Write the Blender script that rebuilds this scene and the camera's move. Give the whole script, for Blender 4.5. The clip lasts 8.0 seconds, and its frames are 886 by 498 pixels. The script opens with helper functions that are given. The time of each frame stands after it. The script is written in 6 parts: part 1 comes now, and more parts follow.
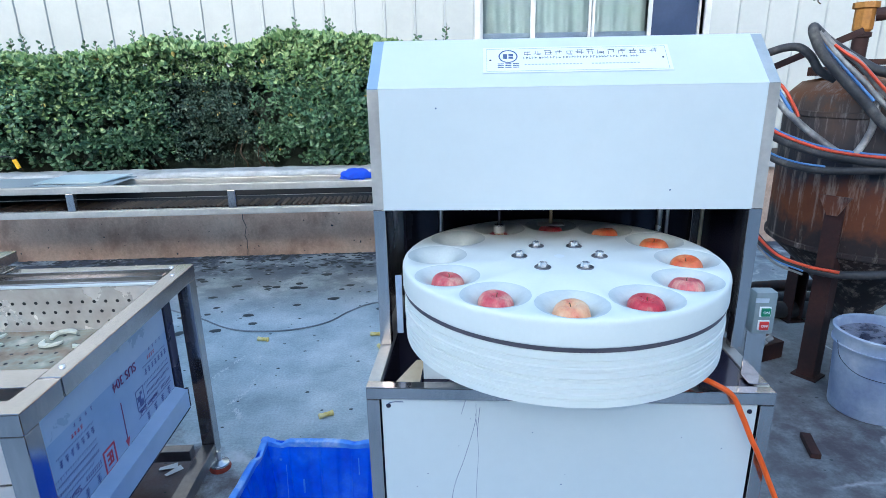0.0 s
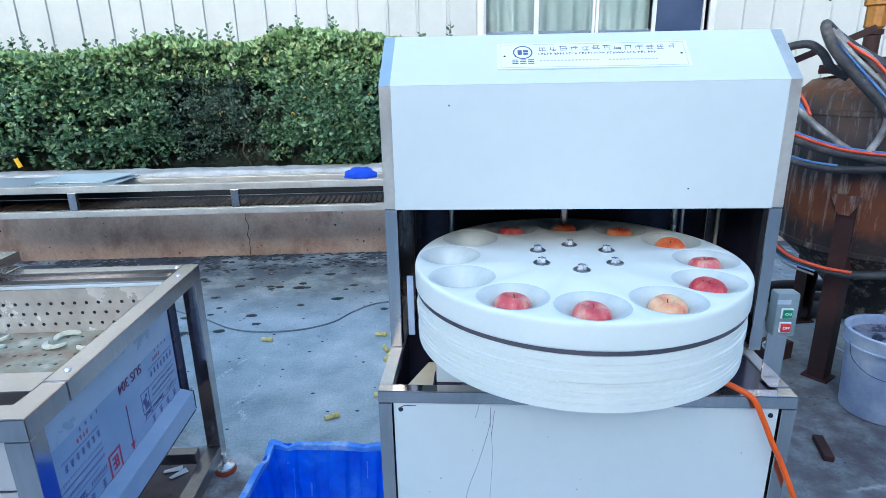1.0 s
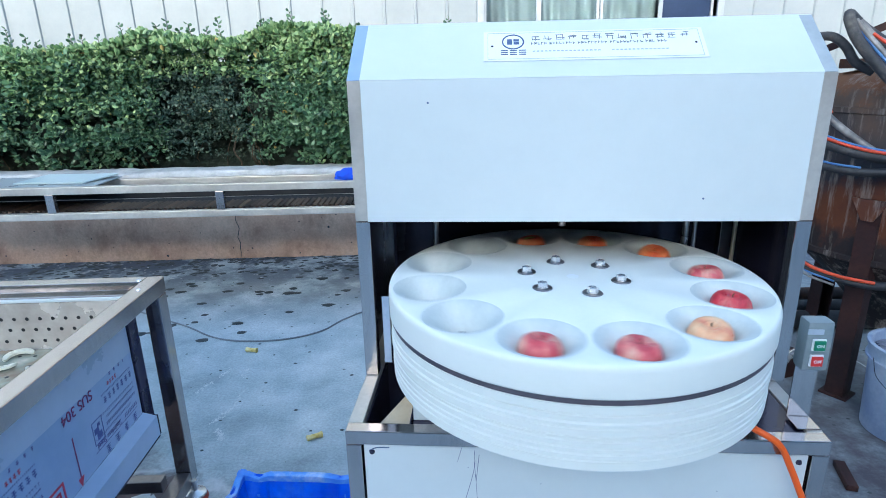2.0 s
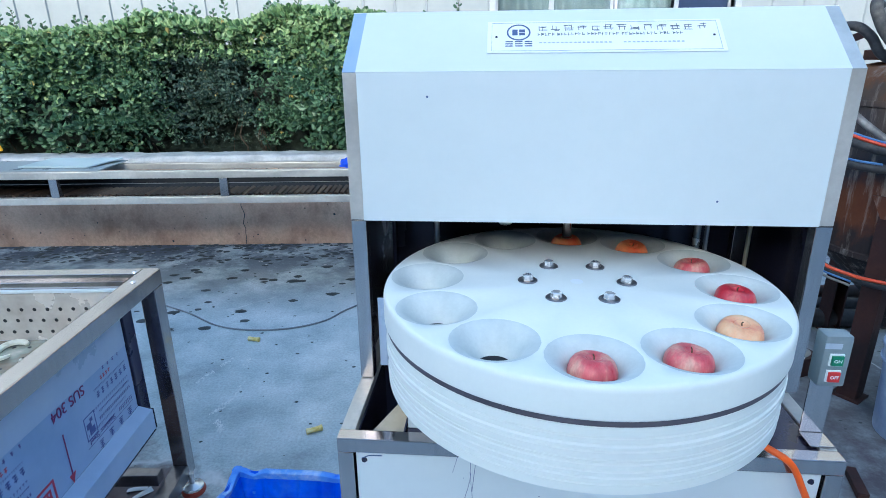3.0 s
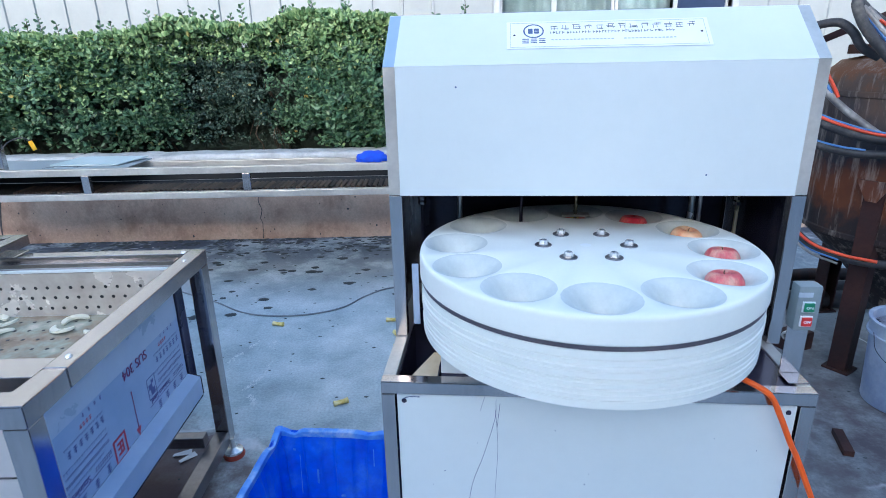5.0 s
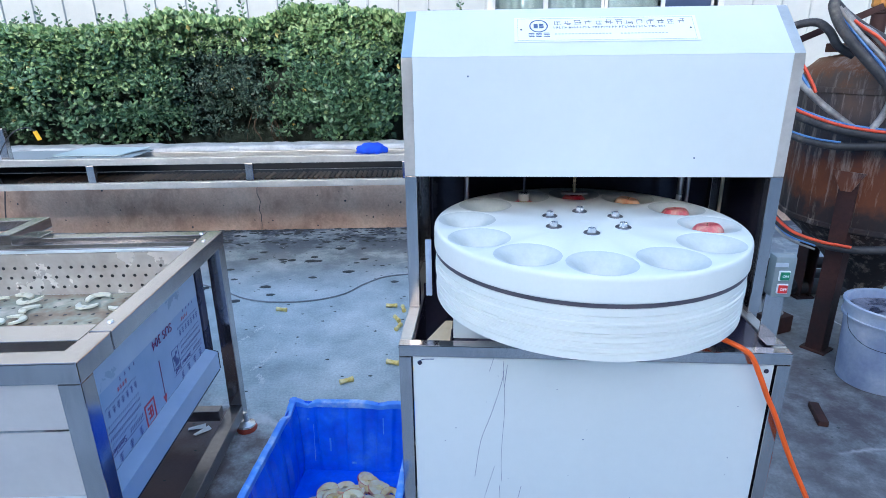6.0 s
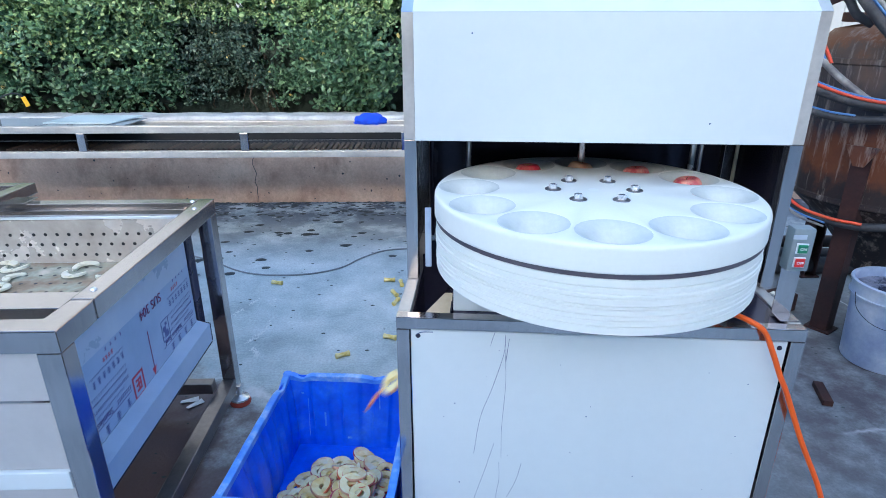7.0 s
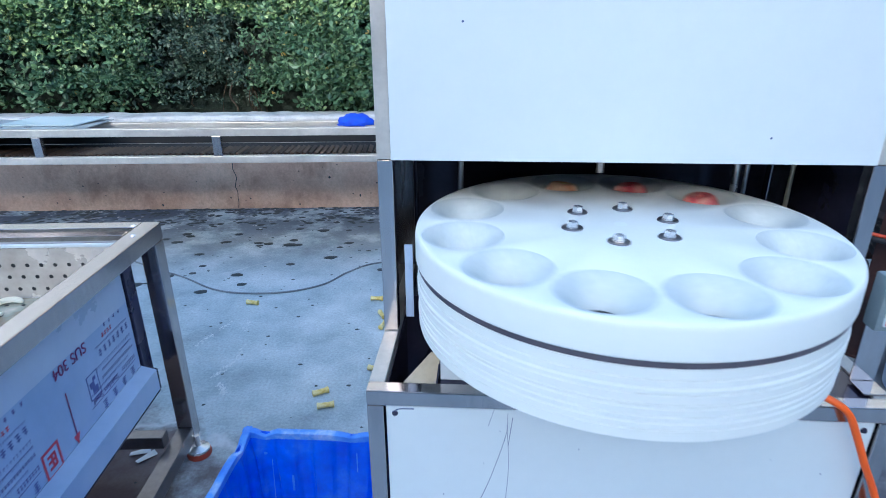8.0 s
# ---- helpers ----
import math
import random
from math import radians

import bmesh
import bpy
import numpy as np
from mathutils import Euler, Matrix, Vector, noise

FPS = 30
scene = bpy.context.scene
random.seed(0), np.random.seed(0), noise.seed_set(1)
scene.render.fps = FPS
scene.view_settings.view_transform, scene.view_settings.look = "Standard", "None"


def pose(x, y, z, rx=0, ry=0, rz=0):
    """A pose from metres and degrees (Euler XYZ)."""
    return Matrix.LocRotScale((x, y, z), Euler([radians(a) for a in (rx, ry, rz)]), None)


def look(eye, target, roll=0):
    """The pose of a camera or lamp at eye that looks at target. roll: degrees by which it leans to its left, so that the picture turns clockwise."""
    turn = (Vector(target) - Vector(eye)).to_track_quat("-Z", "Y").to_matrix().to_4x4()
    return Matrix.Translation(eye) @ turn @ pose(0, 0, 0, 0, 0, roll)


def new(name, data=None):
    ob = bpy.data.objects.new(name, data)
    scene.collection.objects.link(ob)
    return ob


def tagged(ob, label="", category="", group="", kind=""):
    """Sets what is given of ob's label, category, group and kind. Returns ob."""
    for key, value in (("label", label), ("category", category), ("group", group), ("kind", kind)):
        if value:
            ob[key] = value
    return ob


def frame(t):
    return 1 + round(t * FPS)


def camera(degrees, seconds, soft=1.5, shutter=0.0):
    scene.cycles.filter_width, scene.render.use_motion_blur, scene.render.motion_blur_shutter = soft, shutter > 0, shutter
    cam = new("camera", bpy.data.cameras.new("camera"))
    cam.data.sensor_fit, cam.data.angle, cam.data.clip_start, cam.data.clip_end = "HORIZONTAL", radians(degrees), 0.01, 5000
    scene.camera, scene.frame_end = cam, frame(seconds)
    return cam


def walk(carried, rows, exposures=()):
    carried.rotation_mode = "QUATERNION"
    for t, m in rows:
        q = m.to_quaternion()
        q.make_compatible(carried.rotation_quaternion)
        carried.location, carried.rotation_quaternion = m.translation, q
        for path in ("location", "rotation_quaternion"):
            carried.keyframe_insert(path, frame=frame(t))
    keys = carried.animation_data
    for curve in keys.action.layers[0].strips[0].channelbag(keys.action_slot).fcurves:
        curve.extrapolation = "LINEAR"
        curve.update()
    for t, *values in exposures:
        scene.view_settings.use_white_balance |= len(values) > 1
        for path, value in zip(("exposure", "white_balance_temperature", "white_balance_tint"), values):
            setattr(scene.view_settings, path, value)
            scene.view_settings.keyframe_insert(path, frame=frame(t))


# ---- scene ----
cam = camera(75.1, 8.0, soft=0.75, shutter=0.4)
PATH = [
    (0, (0.071, 0.11, 1.411), (0.123, 2.021, 0.823), -1.1),
    (0.5, (0.069, 0.114, 1.411), (0.119, 2.025, 0.822), -1.1),
    (1, (0.041, 0.139, 1.405), (0.093, 2.049, 0.815), -1.1),
    (1.5, (0.046, 0.207, 1.395), (0.098, 2.116, 0.803), -1.8),
    (1.7, (0.067, 0.254, 1.393), (0.12, 2.165, 0.804), -1.5),
    (2.8, (0.126, 0.373, 1.406), (0.128, 2.266, 0.76), -0.6),
    (3, (0.122, 0.372, 1.409), (0.126, 2.264, 0.762), -0.6),
    (3.5, (0.111, 0.346, 1.415), (0.105, 2.238, 0.766), -0.8),
    (4, (0.095, 0.306, 1.419), (0.086, 2.197, 0.768), -0.9),
    (4.5, (0.082, 0.255, 1.417), (0.072, 2.146, 0.766), -1.0),
    (4.7, (0.079, 0.231, 1.411), (0.069, 2.124, 0.765), -1.2),
    (5.8, (0.013, 0.057, 1.388), (0.034, 1.951, 0.746), -0.8),
    (6, (0.005, 0.05, 1.389), (0.042, 1.941, 0.738), -0.7),
    (6.5, (-0.001, 0.06, 1.371), (0.039, 1.945, 0.702), -0.2),
    (7, (0.001, 0.106, 1.346), (0.043, 1.97, 0.623), -0.0),
    (7.5, (0.026, 0.264, 1.346), (0.075, 2.123, 0.611), -0.2),
    (8, (0.034, 0.426, 1.333), (0.084, 2.283, 0.593), -0.2),
]
walk(cam, [(t, look(eye, target, roll)) for t, eye, target, roll in PATH], exposures=[(0, 2.20, 5960, 3), (1.5, 2.21, 5960, 2), (3.0, 2.12, 5860, 1), (3.5, 2.11, 5660, 1), (4.5, 2.12, 5860, 5), (6.0, 2.27, 6000, 8), (7.5, 2.34, 6100, 7), (8.0, 2.29, 5850, 6)])

# ---- light ----
world = bpy.data.worlds.new("sky")
scene.world = world
world.use_nodes = True
wn = world.node_tree
sky = wn.nodes.new("ShaderNodeTexSky")
sky.sky_type, sky.sun_disc = "NISHITA", False
sky.sun_elevation, sky.sun_rotation = radians(19), radians(195)
sky.air_density, sky.dust_density, sky.ozone_density = 1.0, 1.5, 1.5
wn.links.new(sky.outputs[0], wn.nodes["Background"].inputs[0])
wn.nodes["Background"].inputs[1].default_value = 0.15
sun = new("sun", bpy.data.lights.new("sun", "SUN"))
sun.data.energy, sun.data.angle, sun.data.color = 0.42, radians(4), (1.0, 0.93, 0.84)
sun.matrix_world = look((-2.59, -9.66, 3.44), (0, 0, 0))


# ---- materials ----
def node(m, kind, **sets):
    n = m.node_tree.nodes.new(kind)
    for k, v in sets.items():
        n.inputs[k.replace("_", " ")].default_value = v
    return n


def ramp(m, fac, stops):
    r = m.node_tree.nodes.new("ShaderNodeValToRGB")
    el = r.color_ramp.elements
    while len(el) < len(stops):
        el.new(0.5)
    for e, (p, c) in zip(el, stops):
        e.position, e.color = p, (*c, 1) if len(c) == 3 else c
    m.node_tree.links.new(fac, r.inputs[0])
    return r.outputs[0]


def grey(v):
    return (v, v, v)


def surface(name, stops, scale=4.0, fine=60.0, grain=0.12, rough=0.5, rvar=0.12, metal=0.0, bump=0.1, stretch=(1, 1, 1), by_object=0.0, detail=6.0, bump_dist=0.003):
    """Base colour from broad noise through stops, a fine grain over it, roughness and relief from the same noises."""
    m = bpy.data.materials.new(name)
    m.use_nodes = True
    link = m.node_tree.links.new
    b = m.node_tree.nodes["Principled BSDF"]
    tc = m.node_tree.nodes.new("ShaderNodeTexCoord")
    mp = node(m, "ShaderNodeMapping", Scale=stretch)
    link(tc.outputs["Object"], mp.inputs[0])
    n1 = node(m, "ShaderNodeTexNoise", Scale=scale, Detail=detail, Roughness=0.6)
    n2 = node(m, "ShaderNodeTexNoise", Scale=fine, Detail=4.0, Roughness=0.65)
    link(mp.outputs[0], n1.inputs[0]), link(mp.outputs[0], n2.inputs[0])
    fac = n1.outputs["Fac"]
    if by_object:
        info = m.node_tree.nodes.new("ShaderNodeObjectInfo")
        add = node(m, "ShaderNodeMath")
        add.operation = "MULTIPLY_ADD"
        link(info.outputs["Random"], add.inputs[0])
        add.inputs[1].default_value = by_object
        sub = node(m, "ShaderNodeMath")
        sub.operation = "SUBTRACT"
        link(fac, sub.inputs[0])
        sub.inputs[1].default_value = by_object / 2
        link(sub.outputs[0], add.inputs[2])
        fac = add.outputs[0]
    col = ramp(m, fac, stops)
    g = ramp(m, n2.outputs["Fac"], [(0.25, grey(1 - grain)), (0.75, grey(1 + 0.0))])
    mix = m.node_tree.nodes.new("ShaderNodeMix")
    mix.data_type, mix.blend_type = "RGBA", "MULTIPLY"
    mix.inputs[0].default_value = 1.0
    link(col, mix.inputs[6]), link(g, mix.inputs[7])
    link(mix.outputs[2], b.inputs["Base Color"])
    rr = ramp(m, n1.outputs["Fac"], [(0.3, grey(max(rough - rvar, 0.02))), (0.7, grey(min(rough + rvar, 1.0)))])
    link(rr, b.inputs["Roughness"])
    b.inputs["Metallic"].default_value = metal
    if bump:
        bp = node(m, "ShaderNodeBump", Strength=bump, Distance=bump_dist)
        link(n2.outputs["Fac"], bp.inputs["Height"])
        link(bp.outputs[0], b.inputs["Normal"])
    return m


def two(a, b, lo=0.35, hi=0.65):
    return [(lo, a), (hi, b)]


film = surface("white_film", two((0.645, 0.70, 0.71), (0.695, 0.74, 0.745)), 1.2, 30, 0.03, 0.34, 0.06, bump=0.015)
film_pale = surface("pale_blue_film", two((0.37, 0.465, 0.62), (0.48, 0.57, 0.70)), 3.0, 30, 0.05, 0.30, 0.08, bump=0.05, bump_dist=0.006)
film_blue = surface("blue_white_film", two((0.25, 0.37, 0.58), (0.39, 0.505, 0.69)), 2.0, 30, 0.05, 0.34, 0.08, bump=0.05, bump_dist=0.006)
steel = surface("brushed_steel", two((0.43, 0.40, 0.40), (0.60, 0.56, 0.555)), 3.0, 90, 0.18, 0.14, 0.07, metal=0.95, bump=0.03, stretch=(1, 1, 0.15))
# darker steel copy, dim reflections of foot rails and washers put into the colour
steel_low = surface("shaded_steel", two((0.17, 0.16, 0.17), (0.27, 0.255, 0.26)), 4.0, 70, 0.2, 0.34, 0.1, metal=0.8, bump=0.04)
steel_dull = surface("dull_steel", two((0.50, 0.47, 0.43), (0.66, 0.63, 0.58)), 4.0, 60, 0.15, 0.40, 0.1, metal=0.45, bump=0.04)
# near-black steel: shade of interiors and undersides is put into the colour
steel_dark = surface("dark_shaded_steel", two((0.034, 0.031, 0.058), (0.062, 0.057, 0.095)), 3.0, 40, 0.2, 0.22, 0.1, metal=0.3, bump=0.03)
chrome = surface("polished_rod", two((0.74, 0.74, 0.74), (0.84, 0.84, 0.83)), 6, 80, 0.05, 0.26, 0.05, metal=0.7, bump=0.0)
brass = surface("brass_rod", two((0.62, 0.50, 0.32), (0.72, 0.62, 0.44)), 6, 80, 0.1, 0.3, 0.08, metal=0.7, bump=0.02)
poly = surface("white_plastic", two((0.79, 0.81, 0.76), (0.83, 0.845, 0.79)), 5, 120, 0.03, 0.42, 0.06, bump=0.03)
poly_shaded = surface("shaded_plastic", two((0.55, 0.59, 0.56), (0.67, 0.70, 0.665)), 14, 140, 0.08, 0.6, 0.08, bump=0.08)
basin_steel = surface("wet_basin_steel", [(0.3, (0.50, 0.44, 0.39)), (0.5, (0.70, 0.64, 0.58)), (0.7, (0.80, 0.76, 0.71))], 5, 60, 0.12, 0.28, 0.12, metal=0.35, bump=0.05)
panel_steel = surface("table_panel_steel", two((0.56, 0.525, 0.505), (0.66, 0.625, 0.60)), 1.3, 40, 0.06, 0.30, 0.06, metal=0.35, bump=0.02)
basin_wet = surface("wet_brown_basin_floor", [(0.3, (0.10, 0.075, 0.05)), (0.44, (0.26, 0.20, 0.14)), (0.54, (0.30, 0.33, 0.26)), (0.70, (0.66, 0.60, 0.50))], 5, 50, 0.2, 0.18, 0.10, metal=0.15, bump=0.06)
cream_plate = surface("cream_bent_plate", two((0.50, 0.38, 0.24), (0.66, 0.54, 0.38)), 12, 60, 0.15, 0.4, bump=0.03)
band_dark = surface("dark_slot", two((0.070, 0.062, 0.080), (0.125, 0.110, 0.130)), 8, 60, 0.2, 0.45, bump=0.03)
# near-black for holes and gaps, whose inner shade is put into the colour
black_hole = surface("shade_black", two((0.008, 0.008, 0.009), (0.014, 0.014, 0.015)), 8, 60, 0.2, 0.8, bump=0.0)
plate_white = surface("label_white", two((0.82, 0.85, 0.88), (0.85, 0.88, 0.9)), 5, 60, 0.02, 0.3, 0.05, bump=0.0)
ink_navy = surface("ink_navy", two((0.06, 0.10, 0.22), (0.08, 0.13, 0.26)), 30, 90, 0.1, 0.5, bump=0.0)
bench_grey = surface("bench_blue_grey", two((0.07, 0.10, 0.16), (0.12, 0.16, 0.23)), 3, 30, 0.2, 0.5, bump=0.02)
ink_slate = surface("ink_slate", two((0.10, 0.13, 0.16), (0.15, 0.185, 0.21)), 30, 90, 0.1, 0.5, bump=0.0)
ink_grey = surface("ink_grey", two((0.38, 0.45, 0.55), (0.45, 0.52, 0.6)), 30, 90, 0.1, 0.5, bump=0.0)
ink_violet = surface("ink_violet", two((0.10, 0.08, 0.28), (0.14, 0.11, 0.34)), 30, 90, 0.2, 0.5, bump=0.0)
ink_blue = surface("ink_blue", two((0.07, 0.09, 0.30), (0.10, 0.13, 0.36)), 30, 90, 0.2, 0.5, bump=0.0)
ink_pale = surface("ink_pale_violet", two((0.20, 0.23, 0.46), (0.26, 0.30, 0.52)), 30, 90, 0.2, 0.5, bump=0.0)
ink_plum = surface("ink_plum", two((0.16, 0.02, 0.14), (0.26, 0.03, 0.12)), 20, 90, 0.2, 0.5, bump=0.0)
ink_red = surface("ink_red", two((0.50, 0.04, 0.08), (0.6, 0.06, 0.1)), 30, 90, 0.15, 0.5, bump=0.0)
switch_grey = surface("switch_grey", two((0.20, 0.25, 0.27), (0.26, 0.31, 0.33)), 10, 120, 0.1, 0.5, bump=0.06)
button_green = surface("button_green", two((0.01, 0.20, 0.10), (0.02, 0.25, 0.13)), 10, 90, 0.1, 0.4, bump=0.0)
button_red = surface("button_red", two((0.65, 0.03, 0.03), (0.72, 0.05, 0.04)), 10, 90, 0.1, 0.4, bump=0.0)
cord_orange = surface("orange_cord", two((0.93, 0.105, 0.004), (0.97, 0.135, 0.007)), 10, 90, 0.1, 0.45, bump=0.02)
crate_blue = surface("crate_blue", [(0.3, (0.006, 0.075, 0.80)), (0.56, (0.014, 0.15, 0.95)), (0.72, (0.06, 0.26, 0.95)), (0.8, (0.30, 0.50, 0.95))], 9, 45, 0.22, 0.38, 0.1, bump=0.05)
crate_rim = surface("crate_rim_scuffed", [(0.3, (0.03, 0.20, 0.85)), (0.52, (0.12, 0.35, 0.88)), (0.72, (0.55, 0.70, 0.92))], 14, 60, 0.12, 0.5, 0.1, bump=0.08)
apple_skin = surface("apple_skin", [(0.30, (0.60, 0.012, 0.035)), (0.52, (0.68, 0.045, 0.065)), (0.70, (0.80, 0.26, 0.20))], 26, 170, 0.35, 0.33, 0.08, bump=0.02, stretch=(1, 1, 0.35))
apple_pink = surface("apple_skin_pink", [(0.32, (0.64, 0.03, 0.06)), (0.50, (0.75, 0.15, 0.15)), (0.68, (0.88, 0.50, 0.36))], 30, 170, 0.3, 0.33, 0.08, bump=0.02, stretch=(1, 1, 0.35))
apple_peach = surface("apple_skin_peach", [(0.32, (0.78, 0.20, 0.12)), (0.46, (0.87, 0.42, 0.22)), (0.7, (0.92, 0.64, 0.38))], 24, 150, 0.15, 0.33, 0.08, bump=0.02, stretch=(1, 1, 0.35))
apple_orange = surface("apple_skin_orange", [(0.3, (0.80, 0.08, 0.03)), (0.5, (0.86, 0.18, 0.06)), (0.7, (0.89, 0.38, 0.16))], 20, 110, 0.2, 0.33, 0.08, bump=0.02, stretch=(1, 1, 0.35))
stem_brown = surface("stem_brown", two((0.10, 0.06, 0.02), (0.18, 0.11, 0.05)), 60, 200, 0.2, 0.7, bump=0.05)
flesh = surface("apple_flesh", [(0.3, (0.84, 0.58, 0.18)), (0.55, (0.93, 0.80, 0.40)), (0.75, (0.95, 0.90, 0.60))], 26, 130, 0.08, 0.5, bump=0.08, by_object=0.25)
flesh_wet = surface("wet_apple_flesh", two((0.66, 0.60, 0.42), (0.80, 0.76, 0.60)), 26, 130, 0.1, 0.3, bump=0.08)
core_yellow = surface("apple_core_flesh", [(0.3, (0.55, 0.36, 0.06)), (0.5, (0.78, 0.60, 0.18)), (0.7, (0.82, 0.72, 0.36))], 40, 160, 0.15, 0.5, bump=0.1, by_object=0.2)
rust = surface("rusty_steel", [(0.30, (0.014, 0.013, 0.016)), (0.45, (0.032, 0.022, 0.022)), (0.55, (0.085, 0.032, 0.017)), (0.64, (0.07, 0.046, 0.038)), (0.78, (0.24, 0.21, 0.19))], 3.6, 55, 0.45, 0.72, 0.14, metal=0.25, bump=0.35, stretch=(1, 1, 0.45), bump_dist=0.004)
rust_red = surface("red_lead_steel", [(0.3, (0.018, 0.010, 0.011)), (0.55, (0.050, 0.018, 0.016)), (0.75, (0.085, 0.036, 0.024))], 6, 60, 0.35, 0.7, 0.12, metal=0.2, bump=0.3)
rust_orange = surface("orange_valve_rust", two((0.30, 0.12, 0.02), (0.50, 0.22, 0.04)), 14, 80, 0.35, 0.65, bump=0.3)
rubber = surface("black_rubber", [(0.35, (0.024, 0.025, 0.030)), (0.55, (0.055, 0.055, 0.062)), (0.72, (0.16, 0.145, 0.13))], 9, 70, 0.45, 0.68, 0.14, bump=0.3)
hose_red = surface("red_hose", two((0.62, 0.05, 0.02), (0.72, 0.09, 0.03)), 10, 80, 0.15, 0.45, bump=0.03)
hose_blue = surface("blue_hose", two((0.05, 0.16, 0.42), (0.10, 0.24, 0.50)), 10, 80, 0.15, 0.45, bump=0.03)
hose_pale = surface("pale_hose", [(0.35, (0.15, 0.14, 0.14)), (0.55, (0.30, 0.29, 0.28)), (0.70, (0.48, 0.47, 0.45))], 12, 80, 0.35, 0.5, bump=0.05)
bucket_plastic = surface("bucket_plastic", [(0.3, (0.19, 0.26, 0.45)), (0.52, (0.36, 0.435, 0.58)), (0.70, (0.57, 0.625, 0.70))], 5, 60, 0.15, 0.5, 0.12, bump=0.06)
slurry = surface("bucket_slurry", two((0.05, 0.055, 0.09), (0.26, 0.27, 0.34), 0.45, 0.55), 9, 60, 0.3, 0.3, 0.15, bump=0.3, bump_dist=0.01)
bark = surface("twig_bark", two((0.05, 0.035, 0.025), (0.10, 0.075, 0.05)), 20, 120, 0.3, 0.85, bump=0.3)
dead_leaf = surface("dark_litter", two((0.020, 0.030, 0.036), (0.055, 0.075, 0.078)), 20, 90, 0.3, 0.6, bump=0.2)
soil = surface("planter_soil", two((0.03, 0.022, 0.016), (0.07, 0.05, 0.035)), 8, 60, 0.4, 0.95, bump=0.6, bump_dist=0.02)
belt_brown = surface("brown_belt_slat", [(0.3, (0.016, 0.012, 0.012)), (0.55, (0.06, 0.036, 0.026)), (0.75, (0.12, 0.075, 0.048))], 9, 80, 0.25, 0.5, bump=0.1, by_object=0.35)
plastic_sheet = surface("grey_plastic_cover", two((0.34, 0.38, 0.40), (0.44, 0.48, 0.50)), 7, 50, 0.15, 0.35, bump=0.12, bump_dist=0.01)
board_pale = surface("pale_green_board", two((0.52, 0.62, 0.62), (0.60, 0.68, 0.68)), 6, 50, 0.08, 0.45, bump=0.02)
cloth_blue = surface("blue_cloth", two((0.005, 0.05, 0.55), (0.01, 0.09, 0.7)), 30, 200, 0.2, 0.8, bump=0.3)
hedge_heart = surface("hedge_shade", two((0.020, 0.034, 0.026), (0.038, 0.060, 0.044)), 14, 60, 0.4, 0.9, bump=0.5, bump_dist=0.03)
tag_yellow = surface("yellow_tag", two((0.85, 0.40, 0.01), (0.9, 0.5, 0.02)), 30, 100, 0.1, 0.5, bump=0.0)
sheet_white = surface("white_sheet_metal", two((0.325, 0.355, 0.37), (0.38, 0.405, 0.418)), 1.5, 25, 0.06, 0.5, 0.08, bump=0.02)
frame_white = surface("white_window_frame", two((0.42, 0.44, 0.47), (0.52, 0.54, 0.57)), 5, 50, 0.06, 0.45, bump=0.02)
room_dark = surface("dim_room", two((0.10, 0.11, 0.12), (0.16, 0.17, 0.18)), 2, 30, 0.2, 0.8, bump=0.0)
curtain = surface("grey_blind", two((0.15, 0.19, 0.20), (0.21, 0.25, 0.265)), 2, 30, 0.15, 0.8, bump=0.05)
navy_sheet = surface("navy_window_film", two((0.016, 0.032, 0.08), (0.03, 0.052, 0.12)), 2, 30, 0.15, 0.35, bump=0.02)
pad_red = surface("red_foot_pad", two((0.30, 0.03, 0.02), (0.42, 0.06, 0.03)), 20, 90, 0.2, 0.5, bump=0.05)
paper_bit = surface("paper_scrap", two((0.60, 0.62, 0.65), (0.75, 0.76, 0.78)), 20, 90, 0.1, 0.7, bump=0.05)
lime = surface("whitewashed_coping", [(0.3, (0.34, 0.34, 0.34)), (0.5, (0.52, 0.52, 0.515)), (0.7, (0.62, 0.62, 0.61))], 7, 45, 0.2, 0.85, bump=0.4, bump_dist=0.006)


def glass_material():
    m = bpy.data.materials.new("window_glass")
    m.use_nodes = True
    b = m.node_tree.nodes["Principled BSDF"]
    b.inputs["Base Color"].default_value = (0.86, 0.92, 0.92, 1)
    b.inputs["Roughness"].default_value = 0.03
    b.inputs["Transmission Weight"].default_value = 1.0
    b.inputs["IOR"].default_value = 1.1
    return m


glass = glass_material()


def leaf_material(name, a, b_, c):
    m = bpy.data.materials.new(name)
    m.use_nodes = True
    link = m.node_tree.links.new
    b = m.node_tree.nodes["Principled BSDF"]
    geo = m.node_tree.nodes.new("ShaderNodeNewGeometry")
    col = ramp(m, geo.outputs["Random Per Island"], [(0.0, a), (0.55, b_), (0.992, c), (0.9992, (0.46, 0.34, 0.10))])
    link(col, b.inputs["Base Color"])
    b.inputs["Roughness"].default_value = 0.42
    b.inputs["Specular IOR Level"].default_value = 0.4
    return m


leaf_green = leaf_material("hedge_leaf", (0.028, 0.068, 0.040), (0.064, 0.140, 0.074), (0.145, 0.24, 0.13))
leaf_fine = leaf_material("shaded_fine_leaf", (0.018, 0.040, 0.032), (0.038, 0.075, 0.056), (0.10, 0.15, 0.11))
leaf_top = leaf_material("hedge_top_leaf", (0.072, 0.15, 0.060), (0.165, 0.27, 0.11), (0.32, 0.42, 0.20))


